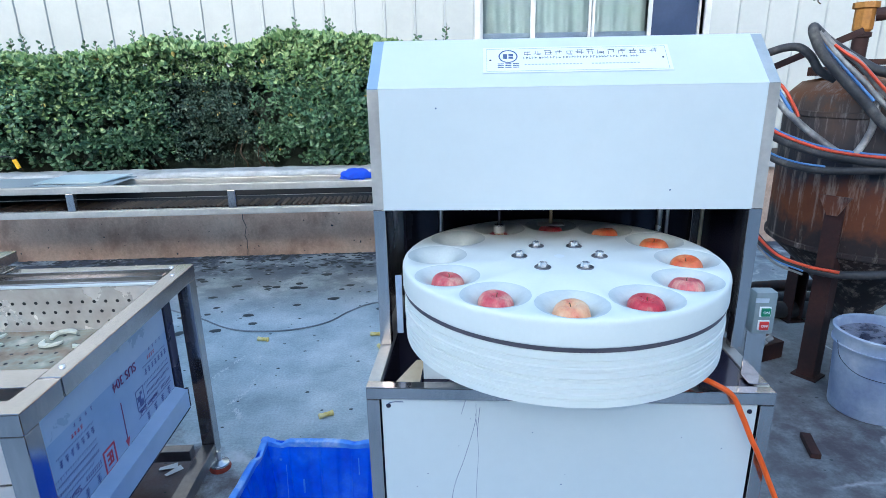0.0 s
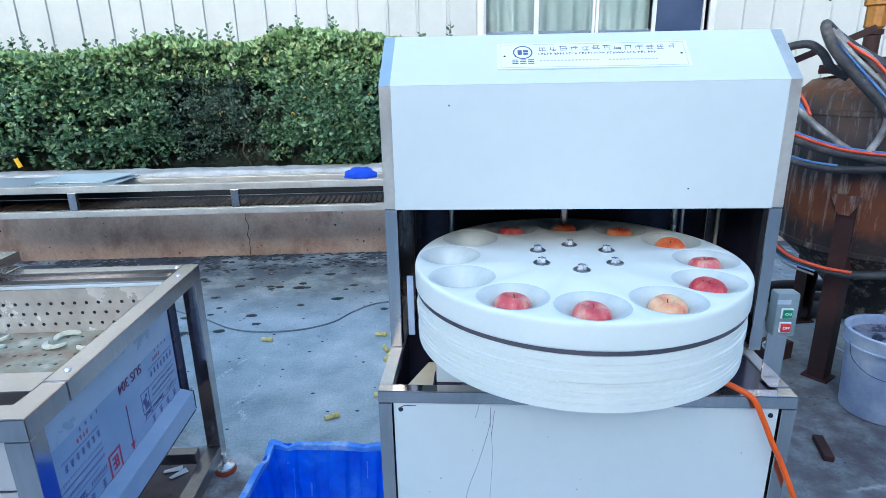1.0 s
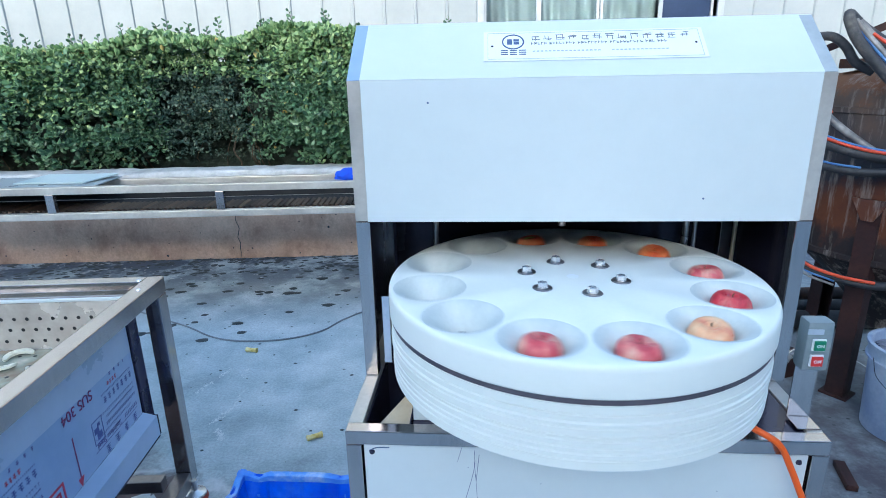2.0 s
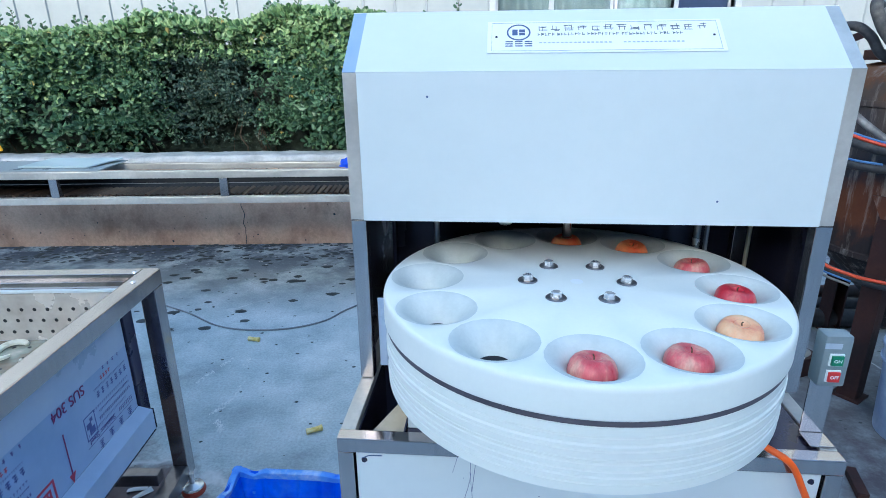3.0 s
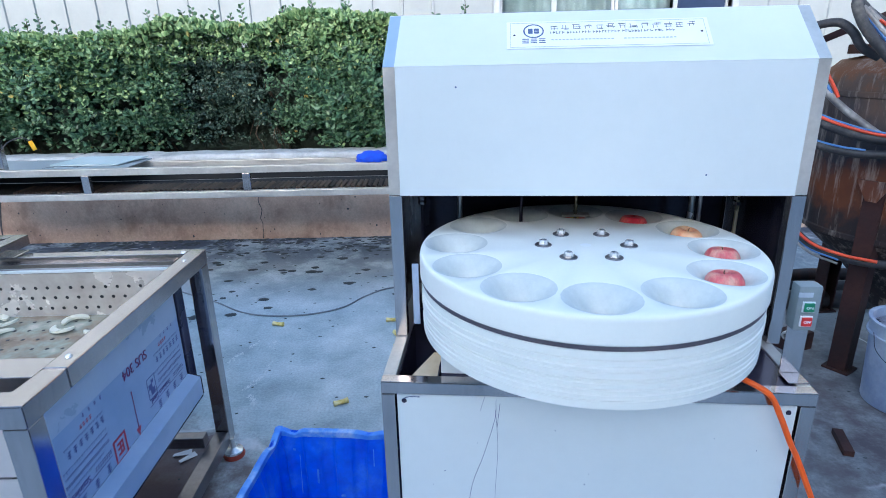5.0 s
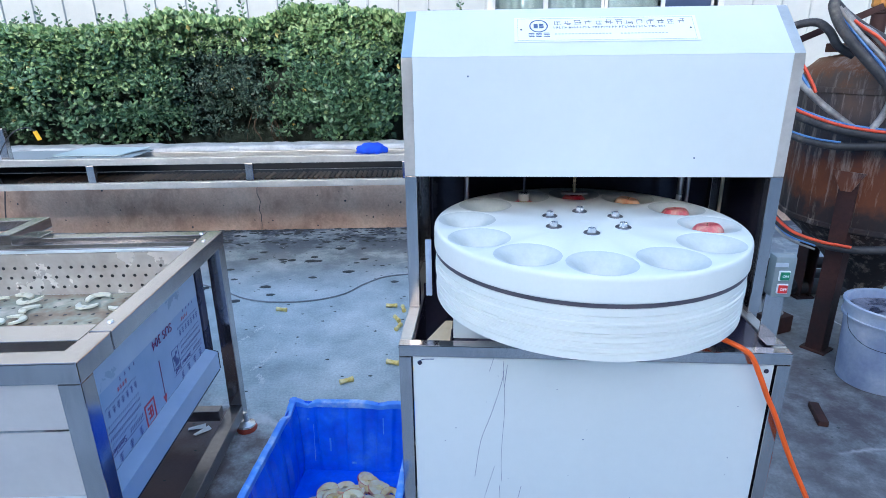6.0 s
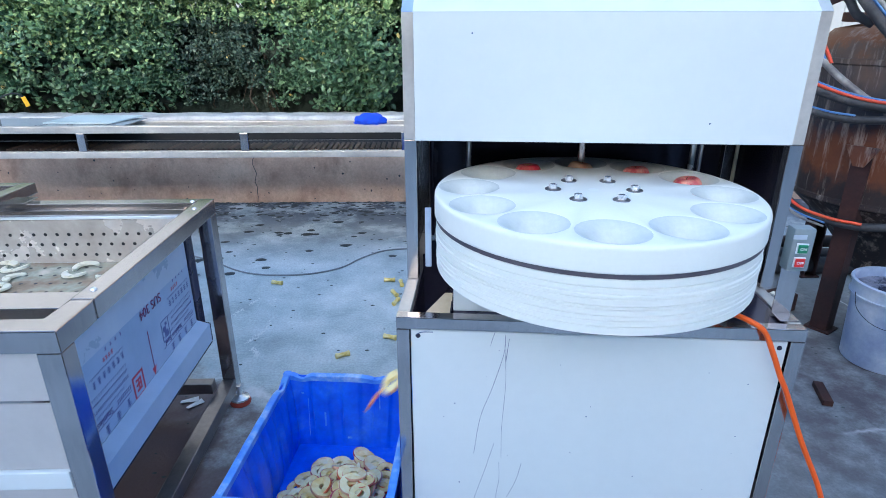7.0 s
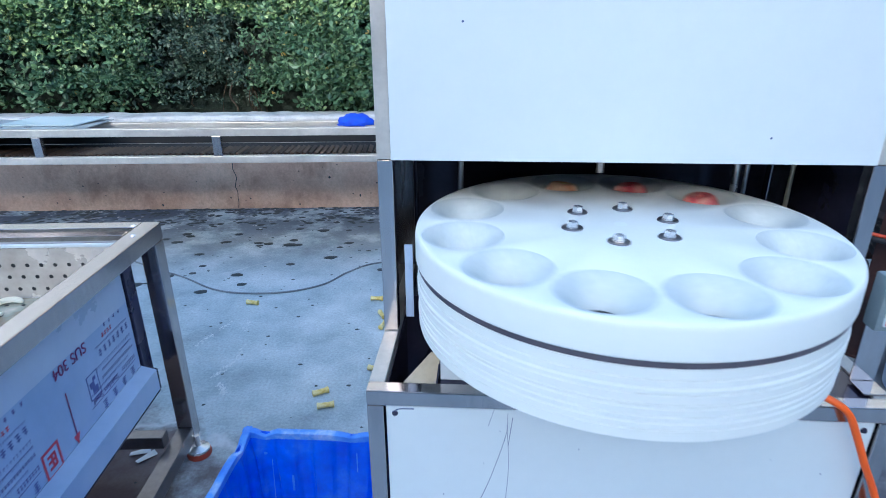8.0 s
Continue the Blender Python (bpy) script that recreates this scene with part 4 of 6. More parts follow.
for i in range(13):
    x = -0.122 + i * 0.0245
    x1, ys = x + 0.0195, sorted(rnd.uniform(0.0145, 0.0310) for _ in range(3))
    rows += [(x + rnd.uniform(0, 0.007), y, x1 - rnd.uniform(0, 0.005), y + 0.0013) for y in ys]
    for xx in (x + rnd.uniform(0.001, 0.006), x + rnd.uniform(0.009, 0.016)):
        y0 = rnd.uniform(0.0140, 0.0190)
        rows.append((xx, y0, xx + 0.0013, y0 + rnd.uniform(0.009, 0.0145)))
bars("print_line", rows, ink_slate, np_)
rows, x = [], -0.122
for n in (5, 8, 9, 10, 3, 3):
    for i in range(n):
        rows += [(x, 0.0022, x + 0.0012, 0.0095), (x + 0.0012, 0.0022 + 0.0062 * rnd.random(), x + 0.0046, 0.0036 + 0.0059 * rnd.random())]
        x += 0.0066
    x += 0.0035
bars("print_line", rows, ink_slate, np_)
bars("print_line", [(-0.12 + i * 0.008, -0.019, -0.115 + i * 0.008, -0.016) for i in range(17)] + [(0.035 + i * 0.008, -0.019, 0.040 + i * 0.008, -0.016) for i in range(14)], ink_grey, np_)
b = B()
lathe(b, [(0.0195, 0.0012), (0.0225, 0.0012), (0.0225, 0.0016), (0.0195, 0.0016)], 36, closed=True)
part("emblem", b, ink_navy, np_, "round navy emblem", m=pose(-0.158, 0.012, 0))
bars("emblem_marks", [(-0.170, 0.004, -0.160, 0.020), (-0.157, 0.004, -0.146, 0.011), (-0.157, 0.013, -0.146, 0.020)], ink_navy, np_)
bars("print_line", [(-0.183 + i * 0.018, -0.027 + j * 0.006, -0.169 + i * 0.018, -0.0245 + j * 0.006) for i in range(3) for j in range(3)], ink_navy, np_)
for x in (-0.2, 0.2):
    b = B()
    lathe(b, [(0, 0.002), (0.002, 0.0018), (0.0028, 0.001)], 10)
    part("rivet", b, steel_dark, np_, m=pose(x, 0.0, 0))

# switch box on its bracket
b = B()
box(b, 0.868, 0.078, CH + 0.001, 0.911, 0.081, 0.85, 0.001)
box(b, 0.868, 0.035, CH + 0.001, 0.911, 0.077, CH + 0.004, 0.001)
part("switch_bracket", b, steel, mach)
b = B()
box(b, 0.866, 0.055, 0.838, 0.913, 0.090, 0.938, 0.006)
sw = part("switch_box", b, switch_grey, mach, "grey switch box with green and red buttons", smooth=40)
for nm, z, mt, tx in (("on_button", 0.893, button_green, "ON"), ("off_button", 0.861, button_red, "OFF")):
    b = B()
    box(b, 0.8765, 0.0515, z - 0.0118, 0.9005, 0.0555, z + 0.0118, 0.001)
    fr = part("button_frame", b, plate_white, sw)
    b = B()
    box(b, 0.8787, 0.0475, z - 0.0096, 0.8983, 0.0525, z + 0.0096, 0.0015)
    part(nm, b, mt, sw)
    letters("button_text", tx, 0.0085, plate_white, sw, pose(0.8885, 0.0470, z, 90, 0, 0))
b = B()
box(b, 0.866, 0.0535, 0.914, 0.894, 0.0552, 0.924, 0)
part("badge", b, ink_grey, sw)

mpart("drum_guide", (0.050, 0.195, CH + 0.045, 0.066, 0.20, 0.925, 0.001), film_pale, "thin white guide strip beside the drum")
# fixed guide shafts
for x, r, mt in ((0.151, 0.0075, chrome), (0.768, 0.0085, chrome), (0.790, 0.0055, chrome)):
    b = B()
    lathe(b, [(0, CH), (r, CH), (r, HB + 0.09), (0, HB + 0.09)], 16, (x, 0.455, 0))
    part("guide_shaft", b, mt, mach, smooth=40)

# moving tool head: pusher, corer and the two tie rods on one cross-beam
TC = (0.449, 0.152, 0.990)           # centre of the rotary table's top
TR, PR = 0.3695, 0.2895              # its radius, the pockets' pitch radius


def station(deg, r=PR):
    a = radians(deg + 5.2)
    return TC[0] + r * math.cos(a), TC[1] + r * math.sin(a)


head = new("tool_head")
head.parent = mach
tagged(head, "tool head that rises and falls with pusher and corer")
PXY, QXY = station(112), station(82)
b = B()
box(b, 0.03, 0.40, 0.26, 0.90, 0.47, 0.285, 0.003)
part("cross_beam", b, steel, head)
b = B()
lathe(b, [(0, 0.0), (0.0135, 0.0), (0.0145, 0.002), (0.0145, 0.021), (0.0125, 0.0235), (0.0045, 0.024), (0.0045, 0.26), (0, 0.26)], 20, (PXY[0], PXY[1], 0))
part("pusher", b, steel_dark, head, "thin push rod", smooth=40)
b = B()
lathe(b, [(0, -0.001), (0.0140, -0.001), (0.0155, 0.001), (0.0155, 0.020), (0.0130, 0.0225), (0.0046, 0.0230)], 20, (PXY[0], PXY[1], 0))
part("pusher_cap", b, poly, head, "white plastic pusher cap", smooth=40)
b = B()
lathe(b, [(0, 0.0), (0.0042, 0.0), (0.0042, 0.26), (0, 0.26)], 12, (QXY[0], QXY[1], 0))
for i in range(9):
    lathe(b, [(0.0042, 0.022 + i * 0.012), (0.0065, 0.025 + i * 0.012), (0.0042, 0.028 + i * 0.012)], 12, (QXY[0], QXY[1], 0))
part("corer_rod", b, brass, head, "sprung corer rod", smooth=40)
b = B()
box(b, QXY[0] - 0.036, QXY[1] - 0.018, 0.0, QXY[0] + 0.036, QXY[1] + 0.018, 0.004, 0.001)
plate = part("corer_plate", b, steel_dull, mach, "sprung hold-down plate of the corer")
b = B()
lathe(b, [(0.010, -0.075), (0.0115, -0.075), (0.0115, 0.013), (0.010, 0.013)], 16, (QXY[0], QXY[1], 0), closed=True)
part("corer_tube", b, steel, head, smooth=40)
for x, mt in ((0.050, steel_dark), (0.875, brass)):
    b = B()
    lathe(b, [(0, -0.30), (0.0048, -0.30), (0.0048, 0.26), (0, 0.26)], 12, (x, 0.43, 0))
    part("tie_rod", b, mt, head, smooth=40)
    b = B()
    for z in (0.118, 0.131):
        lathe(b, [(0.0048, z), (0.011, z), (0.011, z + 0.008), (0.0048, z + 0.008)], 6, (x, 0.43, 0))
    part("tie_nut", b, steel, head)

# ---- rotary table with twelve conical pockets ----
turn = new("turntable")
turn.parent = mach
tagged(turn, "round white plastic rotary table with twelve conical pockets")
PK, HOLE, PDEP = 0.0727, 0.0275, 0.0440


b = B()
R0, R1 = 0.12, TR - 0.007
half = radians(15)
edge = [(R1, -half + half * 2 * i / 12) for i in range(12)] + [(R1 + (R0 - R1) * i / 10, half) for i in range(10)]
edge += [(R0, half - half * 2 * i / 6) for i in range(6)] + [(R0 + (R1 - R0) * i / 10, -half) for i in range(10)]
edge = [(r * math.cos(a), r * math.sin(a)) for r, a in edge]
angles = [math.atan2(y, x - PR) for x, y in edge]
pock = [(PK, 0.0), (PK - 0.0012, -0.0006)]
for s in range(12):
    rot = Matrix.Rotation(radians(30 * s), 3, "Z")
    rings = [[b.verts.new(rot @ Vector((x, y, 0))) for x, y in edge]]
    for r, z in pock:
        rings.append([b.verts.new(rot @ Vector((PR + r * math.cos(a), r * math.sin(a), z))) for a in angles])
    n = len(angles)
    for p, q in zip(rings, rings[1:]):
        for i in range(n):
            b.faces.new((p[i], p[(i + 1) % n], q[(i + 1) % n], q[i]))
nc = 72
cen = b.verts.new((0, 0, 0))
ring = [b.verts.new((R0 * math.cos(2 * math.pi * i / nc + half), R0 * math.sin(2 * math.pi * i / nc + half), 0)) for i in range(nc)]
for i in range(nc):
    b.faces.new((cen, ring[i], ring[(i + 1) % nc]))
lathe(b, [(R1, 0.0), (TR - 0.0045, -0.0008), (TR - 0.0024, -0.0026), (TR - 0.0009, -0.0060), (TR, -0.0110), (TR, -0.052), (TR - 0.002, -0.0545), (0.30, -0.0545)], 144)
bmesh.ops.remove_doubles(b, verts=b.verts[:], dist=0.00005)
part("table_disc", b, poly, turn, "thick white plastic disc", smooth=35)
# pocket liners: darker copy of the plastic, pocket shade put into the colour
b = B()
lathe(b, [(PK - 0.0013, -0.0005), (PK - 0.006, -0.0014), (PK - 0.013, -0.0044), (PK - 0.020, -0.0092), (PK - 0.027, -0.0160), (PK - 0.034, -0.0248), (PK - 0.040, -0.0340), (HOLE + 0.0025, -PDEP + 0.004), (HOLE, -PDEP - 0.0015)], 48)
pocket_me = mesh_of("pocket", b, poly_shaded, 50)
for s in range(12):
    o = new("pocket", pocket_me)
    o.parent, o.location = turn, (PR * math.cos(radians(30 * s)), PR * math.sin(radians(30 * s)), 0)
b = B()
lathe(b, [(0.30, -0.0547), (TR - 0.003, -0.0547), (TR - 0.003, -0.0640), (0.30, -0.0640)], 144)
part("slot_band", b, band_dark, turn, "dark slot under the disc", smooth=35)
zt = -0.0642
rnd = random.Random(2)
for i, h in enumerate((0.0185, 0.0125, 0.009, 0.0145, 0.008, 0.0125, 0.010, 0.0115, 0.0185)):
    b = B()
    r = TR - 0.0016 - rnd.uniform(0.0, 0.0022) - i * 0.00015
    lathe(b, [(0.0, zt), (r - 0.0028, zt), (r, zt - 0.0018), (r, zt - h + 0.0018), (r - 0.0028, zt - h + 0.0003), (0.0, zt - h + 0.0003)], 120)
    part("drum_plate", b, poly, turn, smooth=35)
    zt -= h
# pocket holes closed by near-black discs, the hole's shade painted in
for s in range(12):
    a = radians(30 * s)
    b = B()
    lathe(b, [(0, -PDEP - 0.004), (HOLE + 0.0005, -PDEP - 0.0012)], 20, (PR * math.cos(a), PR * math.sin(a), 0))
    part("pocket_bottom", b, black_hole, turn, "near-black disc for the shade in the pocket hole")
for s in range(6):
    a = radians(60 * s + 32.5)
    m = pose(0.0935 * math.cos(a), 0.0935 * math.sin(a), 0, 0, 0, 60 * s + rnd.uniform(0, 50))
    b = B()
    lathe(b, [(0, 0.0025), (0.0178, 0.0025), (0.0190, 0.0012), (0.0190, 0.0001)], 24)
    bolt = part("bolt", b, steel_low, turn, "hexagon bolt with washer", m=m, smooth=40)
    b = B()
    lathe(b, [(0, 0.0128), (0.0078, 0.0128), (0.0098, 0.0116), (0.0098, 0.0045), (0.0115, 0.0040), (0.0115, 0.0026)], 6)
    part("bolt_head", b, chrome, bolt)
b = B()
lathe(b, [(0, 0.0004), (0.012, 0.0004)], 24)
part("centre_plug", b, plate_white, turn)

# orange power cord down the front
b = B()
sweep(b, [(0.70, 0.12, 0.735), (0.742, 0.04, 0.745), (0.774, -0.008, 0.748), (0.809, -0.02, 0.727), (0.836, -0.022, 0.677), (0.862, -0.024, 0.62), (0.886, -0.024, 0.574), (0.942, -0.03, 0.449), (1.008, -0.04, 0.314), (1.06, -0.06, 0.16), (1.10, -0.12, 0.03), (1.20, -0.2, 0.007), (1.5, -0.25, 0.007)], 0.0062, 10)
tagged(part("power_cord", b, cord_orange, label="bright orange power cord hanging down from the machine", m=M, smooth=60), category="cord")

# ---- apples ----
def apple_mesh(skin, seed):
    r = random.Random(seed)
    prof = []
    R = 0.0362
    for i in range(15):
        t = math.pi * i / 14
        rad = R * math.sin(t) ** 0.92 * (1 + 0.06 * math.cos(t))
        z = 0.92 * R * math.cos(t)
        dip = math.exp(-(math.sin(t) / 0.40) ** 2)
        z -= (0.015 if t < 1.5 else -0.006) * dip
        prof.append((0 if i in (0, 14) else rad, z))
    bm = B()
    lathe(bm, prof[::-1], 28)
    for v in bm.verts:
        a = math.atan2(v.co.y, v.co.x)
        k = 1 + 0.022 * math.cos(5 * a + seed) * (v.co.z < 0.01) + 0.03 * noise.noise(v.co * 30 + Vector((seed, 0, 0)))
        v.co.x *= k
        v.co.y *= k
    return mesh_of("apple", bm, skin, 80)


def dip_cap(lift, edge, name, material, parent, label=""):
    """A thin cap that follows the hollow at the apple's top."""
    R = 0.0362
    prof = []
    for t in (0.0, 0.08, 0.16, 0.24, 0.31):
        r = R * math.sin(t) ** 0.92 * (1 + 0.06 * math.cos(t)) if t else 0
        prof.append((r, 0.92 * R * math.cos(t) - 0.015 * math.exp(-(math.sin(t) / 0.40) ** 2) + lift))
    prof.append((prof[-1][0] + 0.5 * edge, prof[-1][1] - edge))
    b = B()
    lathe(b, prof, 18)
    return part(name, b, material, parent, label, smooth=180)


SKINS = {-158: (apple_pink, 1, "red"), -128: (apple_pink, 2, "pink-red"), -98: (apple_peach, 3, "peach-yellow"), -68: (apple_skin, 4, "crimson"), -38: (apple_pink, 5, "pink and peach"), -8: (apple_orange, 6, "orange-red"), 22: (apple_orange, 7, "orange-red"), 52: (apple_orange, 8, "orange-red"), 82: (apple_skin, 9, "dark red"), 112: (apple_skin, 10, "red")}
apples, plugs = {}, {}
for deg, (skin, seed, word) in SKINS.items():
    o = new("apple", apple_mesh(skin, seed))
    tagged(o, word + " apple sitting in a pocket of the rotary table", "apple", "apples on the rotary table")
    dip_cap(0.0005, 0.0006, "cut_flesh", core_yellow, o, "pale cut flesh where the core comes out")
    plug = dip_cap(0.0009, 0.0034, "core_plug", skin, o, "top of the core with its stem")
    r = random.Random(seed)
    b = B()
    sweep(b, [(0, 0, 0.020), (0.0008, 0.0008, 0.025), (0.0025 * r.uniform(-1, 1), 0.0018, 0.0285)], 0.0010, 6, 3)
    part("stem", b, stem_brown, plug)
    apples[deg], plugs[deg] = o, plug

# ---- blue crate ----
crate = thing("plastic_crate", M @ pose(-0.437, -0.125, 0), "bright blue plastic crate holding apple rings", "crate")
LX, LY, LZ = 0.425, 0.55, 0.277
sk, th = 0.022, 0.004


def crate_wall(name, p0, p1, inward, ribs):
    """A wall from p0 to p1 along the rim, leaning inwards to the base, with upright folds."""
    b = B()
    d = (Vector(p1) - Vector(p0))
    n = 64
    cols = []
    for i in range(n + 1):
        f = i / n
        s = abs((f * ribs * 2) % 2 - 1)
        off = 0.013 * min(1, max(0, (s - 0.35) / 0.10))
        top = Vector(p0) + d * f
        base = Vector(p0) + d * (0.06 + 0.88 * f) * 1.0 + Vector(inward) * sk
        lows = []
        for k in range(5):
            g = k / 4
            q = base.lerp(top, g)
            q.z = 0.004 + (LZ - 0.012) * g
            q += Vector(inward) * (off if 0.08 < g < 0.9 else 0)
            lows.append((q, q + Vector(inward) * th))
        cols.append([(b.verts.new(u), b.verts.new(v)) for u, v in lows])
    for c0, c1 in zip(cols, cols[1:]):
        for k in range(4):
            b.faces.new((c0[k][0], c1[k][0], c1[k + 1][0], c0[k + 1][0]))
            b.faces.new((c0[k][1], c0[k + 1][1], c1[k + 1][1], c1[k][1]))
    return part(name, b, crate_blue, crate, smooth=50)


crate_wall("crate_wall", (0, 0, 0), (LX, 0, 0), (0, 1, 0), 4)
crate_wall("crate_wall", (0, LY, 0), (LX, LY, 0), (0, -1, 0), 4)
crate_wall("crate_wall", (0, 0, 0), (0, LY, 0), (1, 0, 0), 5)
crate_wall("crate_wall", (LX, 0, 0), (LX, LY, 0), (-1, 0, 0), 5)
for x0, z0, x1, z1 in ((0.125, 0.10, 0.131, 0.15), (0.072, 0.06, 0.074, 0.20), (0.20, 0.055, 0.215, 0.062), (0.31, 0.17, 0.313, 0.23), (0.052, 0.215, 0.060, 0.222)):
    y0, y1 = (LY - 0.042 + 0.09 * (z - 0.02) for z in (z0, z1))
    b = B()
    slab(b, [(x0, y0 - 0.006, z0), (x1, y0 - 0.006, z0), (x1, y1 - 0.006, z1), (x0, y1 - 0.006, z1)], 0.0006)
    part("scuff", b, crate_rim, crate, "pale scuff mark")
b = B()
box(b, 0.015, 0.02, 0.002, LX - 0.015, LY - 0.02, 0.008, 0.002)
part("crate_base", b, crate_blue, crate)


def rim_piece(p0, p1, seed, dip):
    """Rolled rim, worn and dented; dip: a dent's place along it."""
    b = B()
    n = 28
    d = Vector(p1) - Vector(p0)
    side = Vector((-d.y, d.x, 0)).normalized()
    rings = []
    for i in range(n + 1):
        f = i / n
        c = Vector(p0) + d * f
        dz = 0.003 * noise.noise(Vector((f * 9, seed, 0))) - 0.016 * math.exp(-((f - dip) / 0.045) ** 2) - 0.010 * math.exp(-((f - dip - 0.55) / 0.05) ** 2)
        ring = []
        for u, z in ((-0.012, -0.022), (-0.0125, -0.003), (-0.009, 0.0), (0.005, 0.0), (0.008, -0.003), (0.007, -0.012)):
            ring.append(b.verts.new(c + side * u + Vector((0, 0, LZ + z + dz * (1 if z > -0.02 else 0.4)))))
        rings.append(ring)
    for a, c in zip(rings, rings[1:]):
        for k in range(6):
            b.faces.new((a[k], a[(k + 1) % 6], c[(k + 1) % 6], c[k]))
    b.faces.new(rings[0]), b.faces.new(rings[-1][::-1])
    part("crate_rim", b, crate_rim, crate, "scuffed pale rim", smooth=50)


rim_piece((LX + 0.01, 0, 0), (-0.01, 0, 0), 1.0, -2)
rim_piece((-0.01, LY, 0), (LX + 0.01, LY, 0), 2.0, 0.14)
rim_piece((0, -0.009, 0), (0, LY + 0.009, 0), 3.0, 0.86)
rim_piece((LX, LY + 0.009, 0), (LX, -0.009, 0), 4.0, -2)


def ring_mesh(skin, seed):
    r = random.Random(seed)
    bm = B()
    R, ri, h = r.uniform(0.031, 0.037), 0.0128, r.uniform(0.006, 0.010)
    lathe(bm, [(ri, -h / 2), (R - 0.0015, -h / 2), (R - 0.0015, h / 2), (ri, h / 2)], 26, closed=True)
    for v in bm.verts:
        v.co.z += 0.0025 * noise.noise(v.co * 40 + Vector((seed, 0, 0)))
    flesh_me = mesh_of("apple_ring", bm, flesh, 50)
    bm = B()
    lathe(bm, [(R - 0.0014, -h / 2 + 0.0002), (R, -h / 2 + 0.001), (R + 0.0006, 0), (R, h / 2 - 0.001), (R - 0.0014, h / 2 - 0.0002)], 26)
    skin_me = mesh_of("skin_edge", bm, skin, 60)
    return flesh_me, skin_me


RINGS = [ring_mesh(s, i) for i, s in enumerate((apple_orange, apple_pink, apple_peach, apple_skin, apple_orange, apple_peach))]


def apple_ring(m, i, label="pale apple ring with a cored middle and red skin edge"):
    f, s = RINGS[i % len(RINGS)]
    o = new("apple_ring", f)
    o.matrix_basis = m
    k = new("skin_edge", s)
    k.parent = o
    return tagged(o, label, "apple ring", "apple rings in the crate")


rnd = random.Random(14)
for i in range(96):
    # loose heap in the near right part of the crate
    a, q = rnd.uniform(0, 6.283), math.sqrt(rnd.random())
    cx, cy = 0.238 + 0.172 * q * math.cos(a), 0.240 + 0.235 * q * math.sin(a)
    if not (0.06 < cx < LX - 0.062 and 0.065 < cy < LY - 0.08):
        continue
    hz = 0.040 * max(0.0, 1 - q ** 1.8 - 1.9 * max(0.0, cy - 0.27))
    z = 0.014 + hz * rnd.random() ** 0.4
    tilt = rnd.gauss(0, 18) * (0.35 + 0.65 * min(1, z / 0.04))
    z += 0.016 * min(1.0, abs(tilt) / 30)
    apple_ring(M @ pose(-0.437 + cx, -0.125 + cy, z, tilt, rnd.gauss(0, 18) * min(1, z / 0.04), rnd.uniform(0, 360)), i)

# ---- bucket ----
bk = thing("bucket", pose(1.935, 2.215, 0), "lavender-blue plastic bucket with dried grey slurry", "bucket")
b = B()
lathe(b, [(0, 0.004), (0.145, 0.004), (0.147, 0.01), (0.162, 0.30), (0.168, 0.305), (0.170, 0.35), (0.176, 0.352), (0.177, 0.362), (0.166, 0.365), (0.160, 0.36), (0.157, 0.30), (0.142, 0.012), (0, 0.012)], 48)
part("bucket_body", b, bucket_plastic, bk, smooth=40)
b = B()
lathe(b, [(0.1635, 0.298), (0.1745, 0.300), (0.1745, 0.306), (0.1640, 0.308)], 48)
part("bucket_band", b, bucket_plastic, bk, smooth=40)
b = B()
lathe(b, [(0, 0.325), (0.05, 0.327), (0.10, 0.322), (0.158, 0.318)], 40)
for v in b.verts:
    v.co.z += 0.012 * noise.noise(v.co * 14)
part("slurry", b, slurry, bk, "dark grey slurry crust", smooth=60)
b = B()
sweep(b, [(-0.172, 0.02, 0.315), (-0.19, -0.04, 0.26), (-0.15, -0.12, 0.22), (-0.03, -0.20, 0.22), (0.08, -0.17, 0.25), (0.15, -0.08, 0.315)], 0.0013, 6)
part("bucket_handle", b, steel_dark, bk)

# ---- rusty tank ----
TX, TY = 2.19, 2.72
tank = thing("rusty_tank", pose(TX, TY, 0), "old rusty steel tank on angle-iron legs", "tank")
b = B()
lathe(b, [(0, 0.22), (0.085, 0.22), (0.09, 0.25), (0.24, 0.43), (0.425, 0.60), (0.43, 0.62), (0.43, 1.245), (0.42, 1.285), (0.37, 1.335), (0.22, 1.365), (0.0, 1.375)], 64)
for v in b.verts:
    k = 1 + 0.006 * noise.noise(v.co * 3)
    v.co.x *= k
    v.co.y *= k
part("tank_shell", b, tank_mat, tank, smooth=40)
for z in (0.615, 1.205):
    b = B()
    lathe(b, [(0.429, z - 0.014), (0.437, z - 0.010), (0.437, z + 0.010), (0.429, z + 0.014)], 64)
    part("weld_band", b, tank_mat, tank, smooth=40)
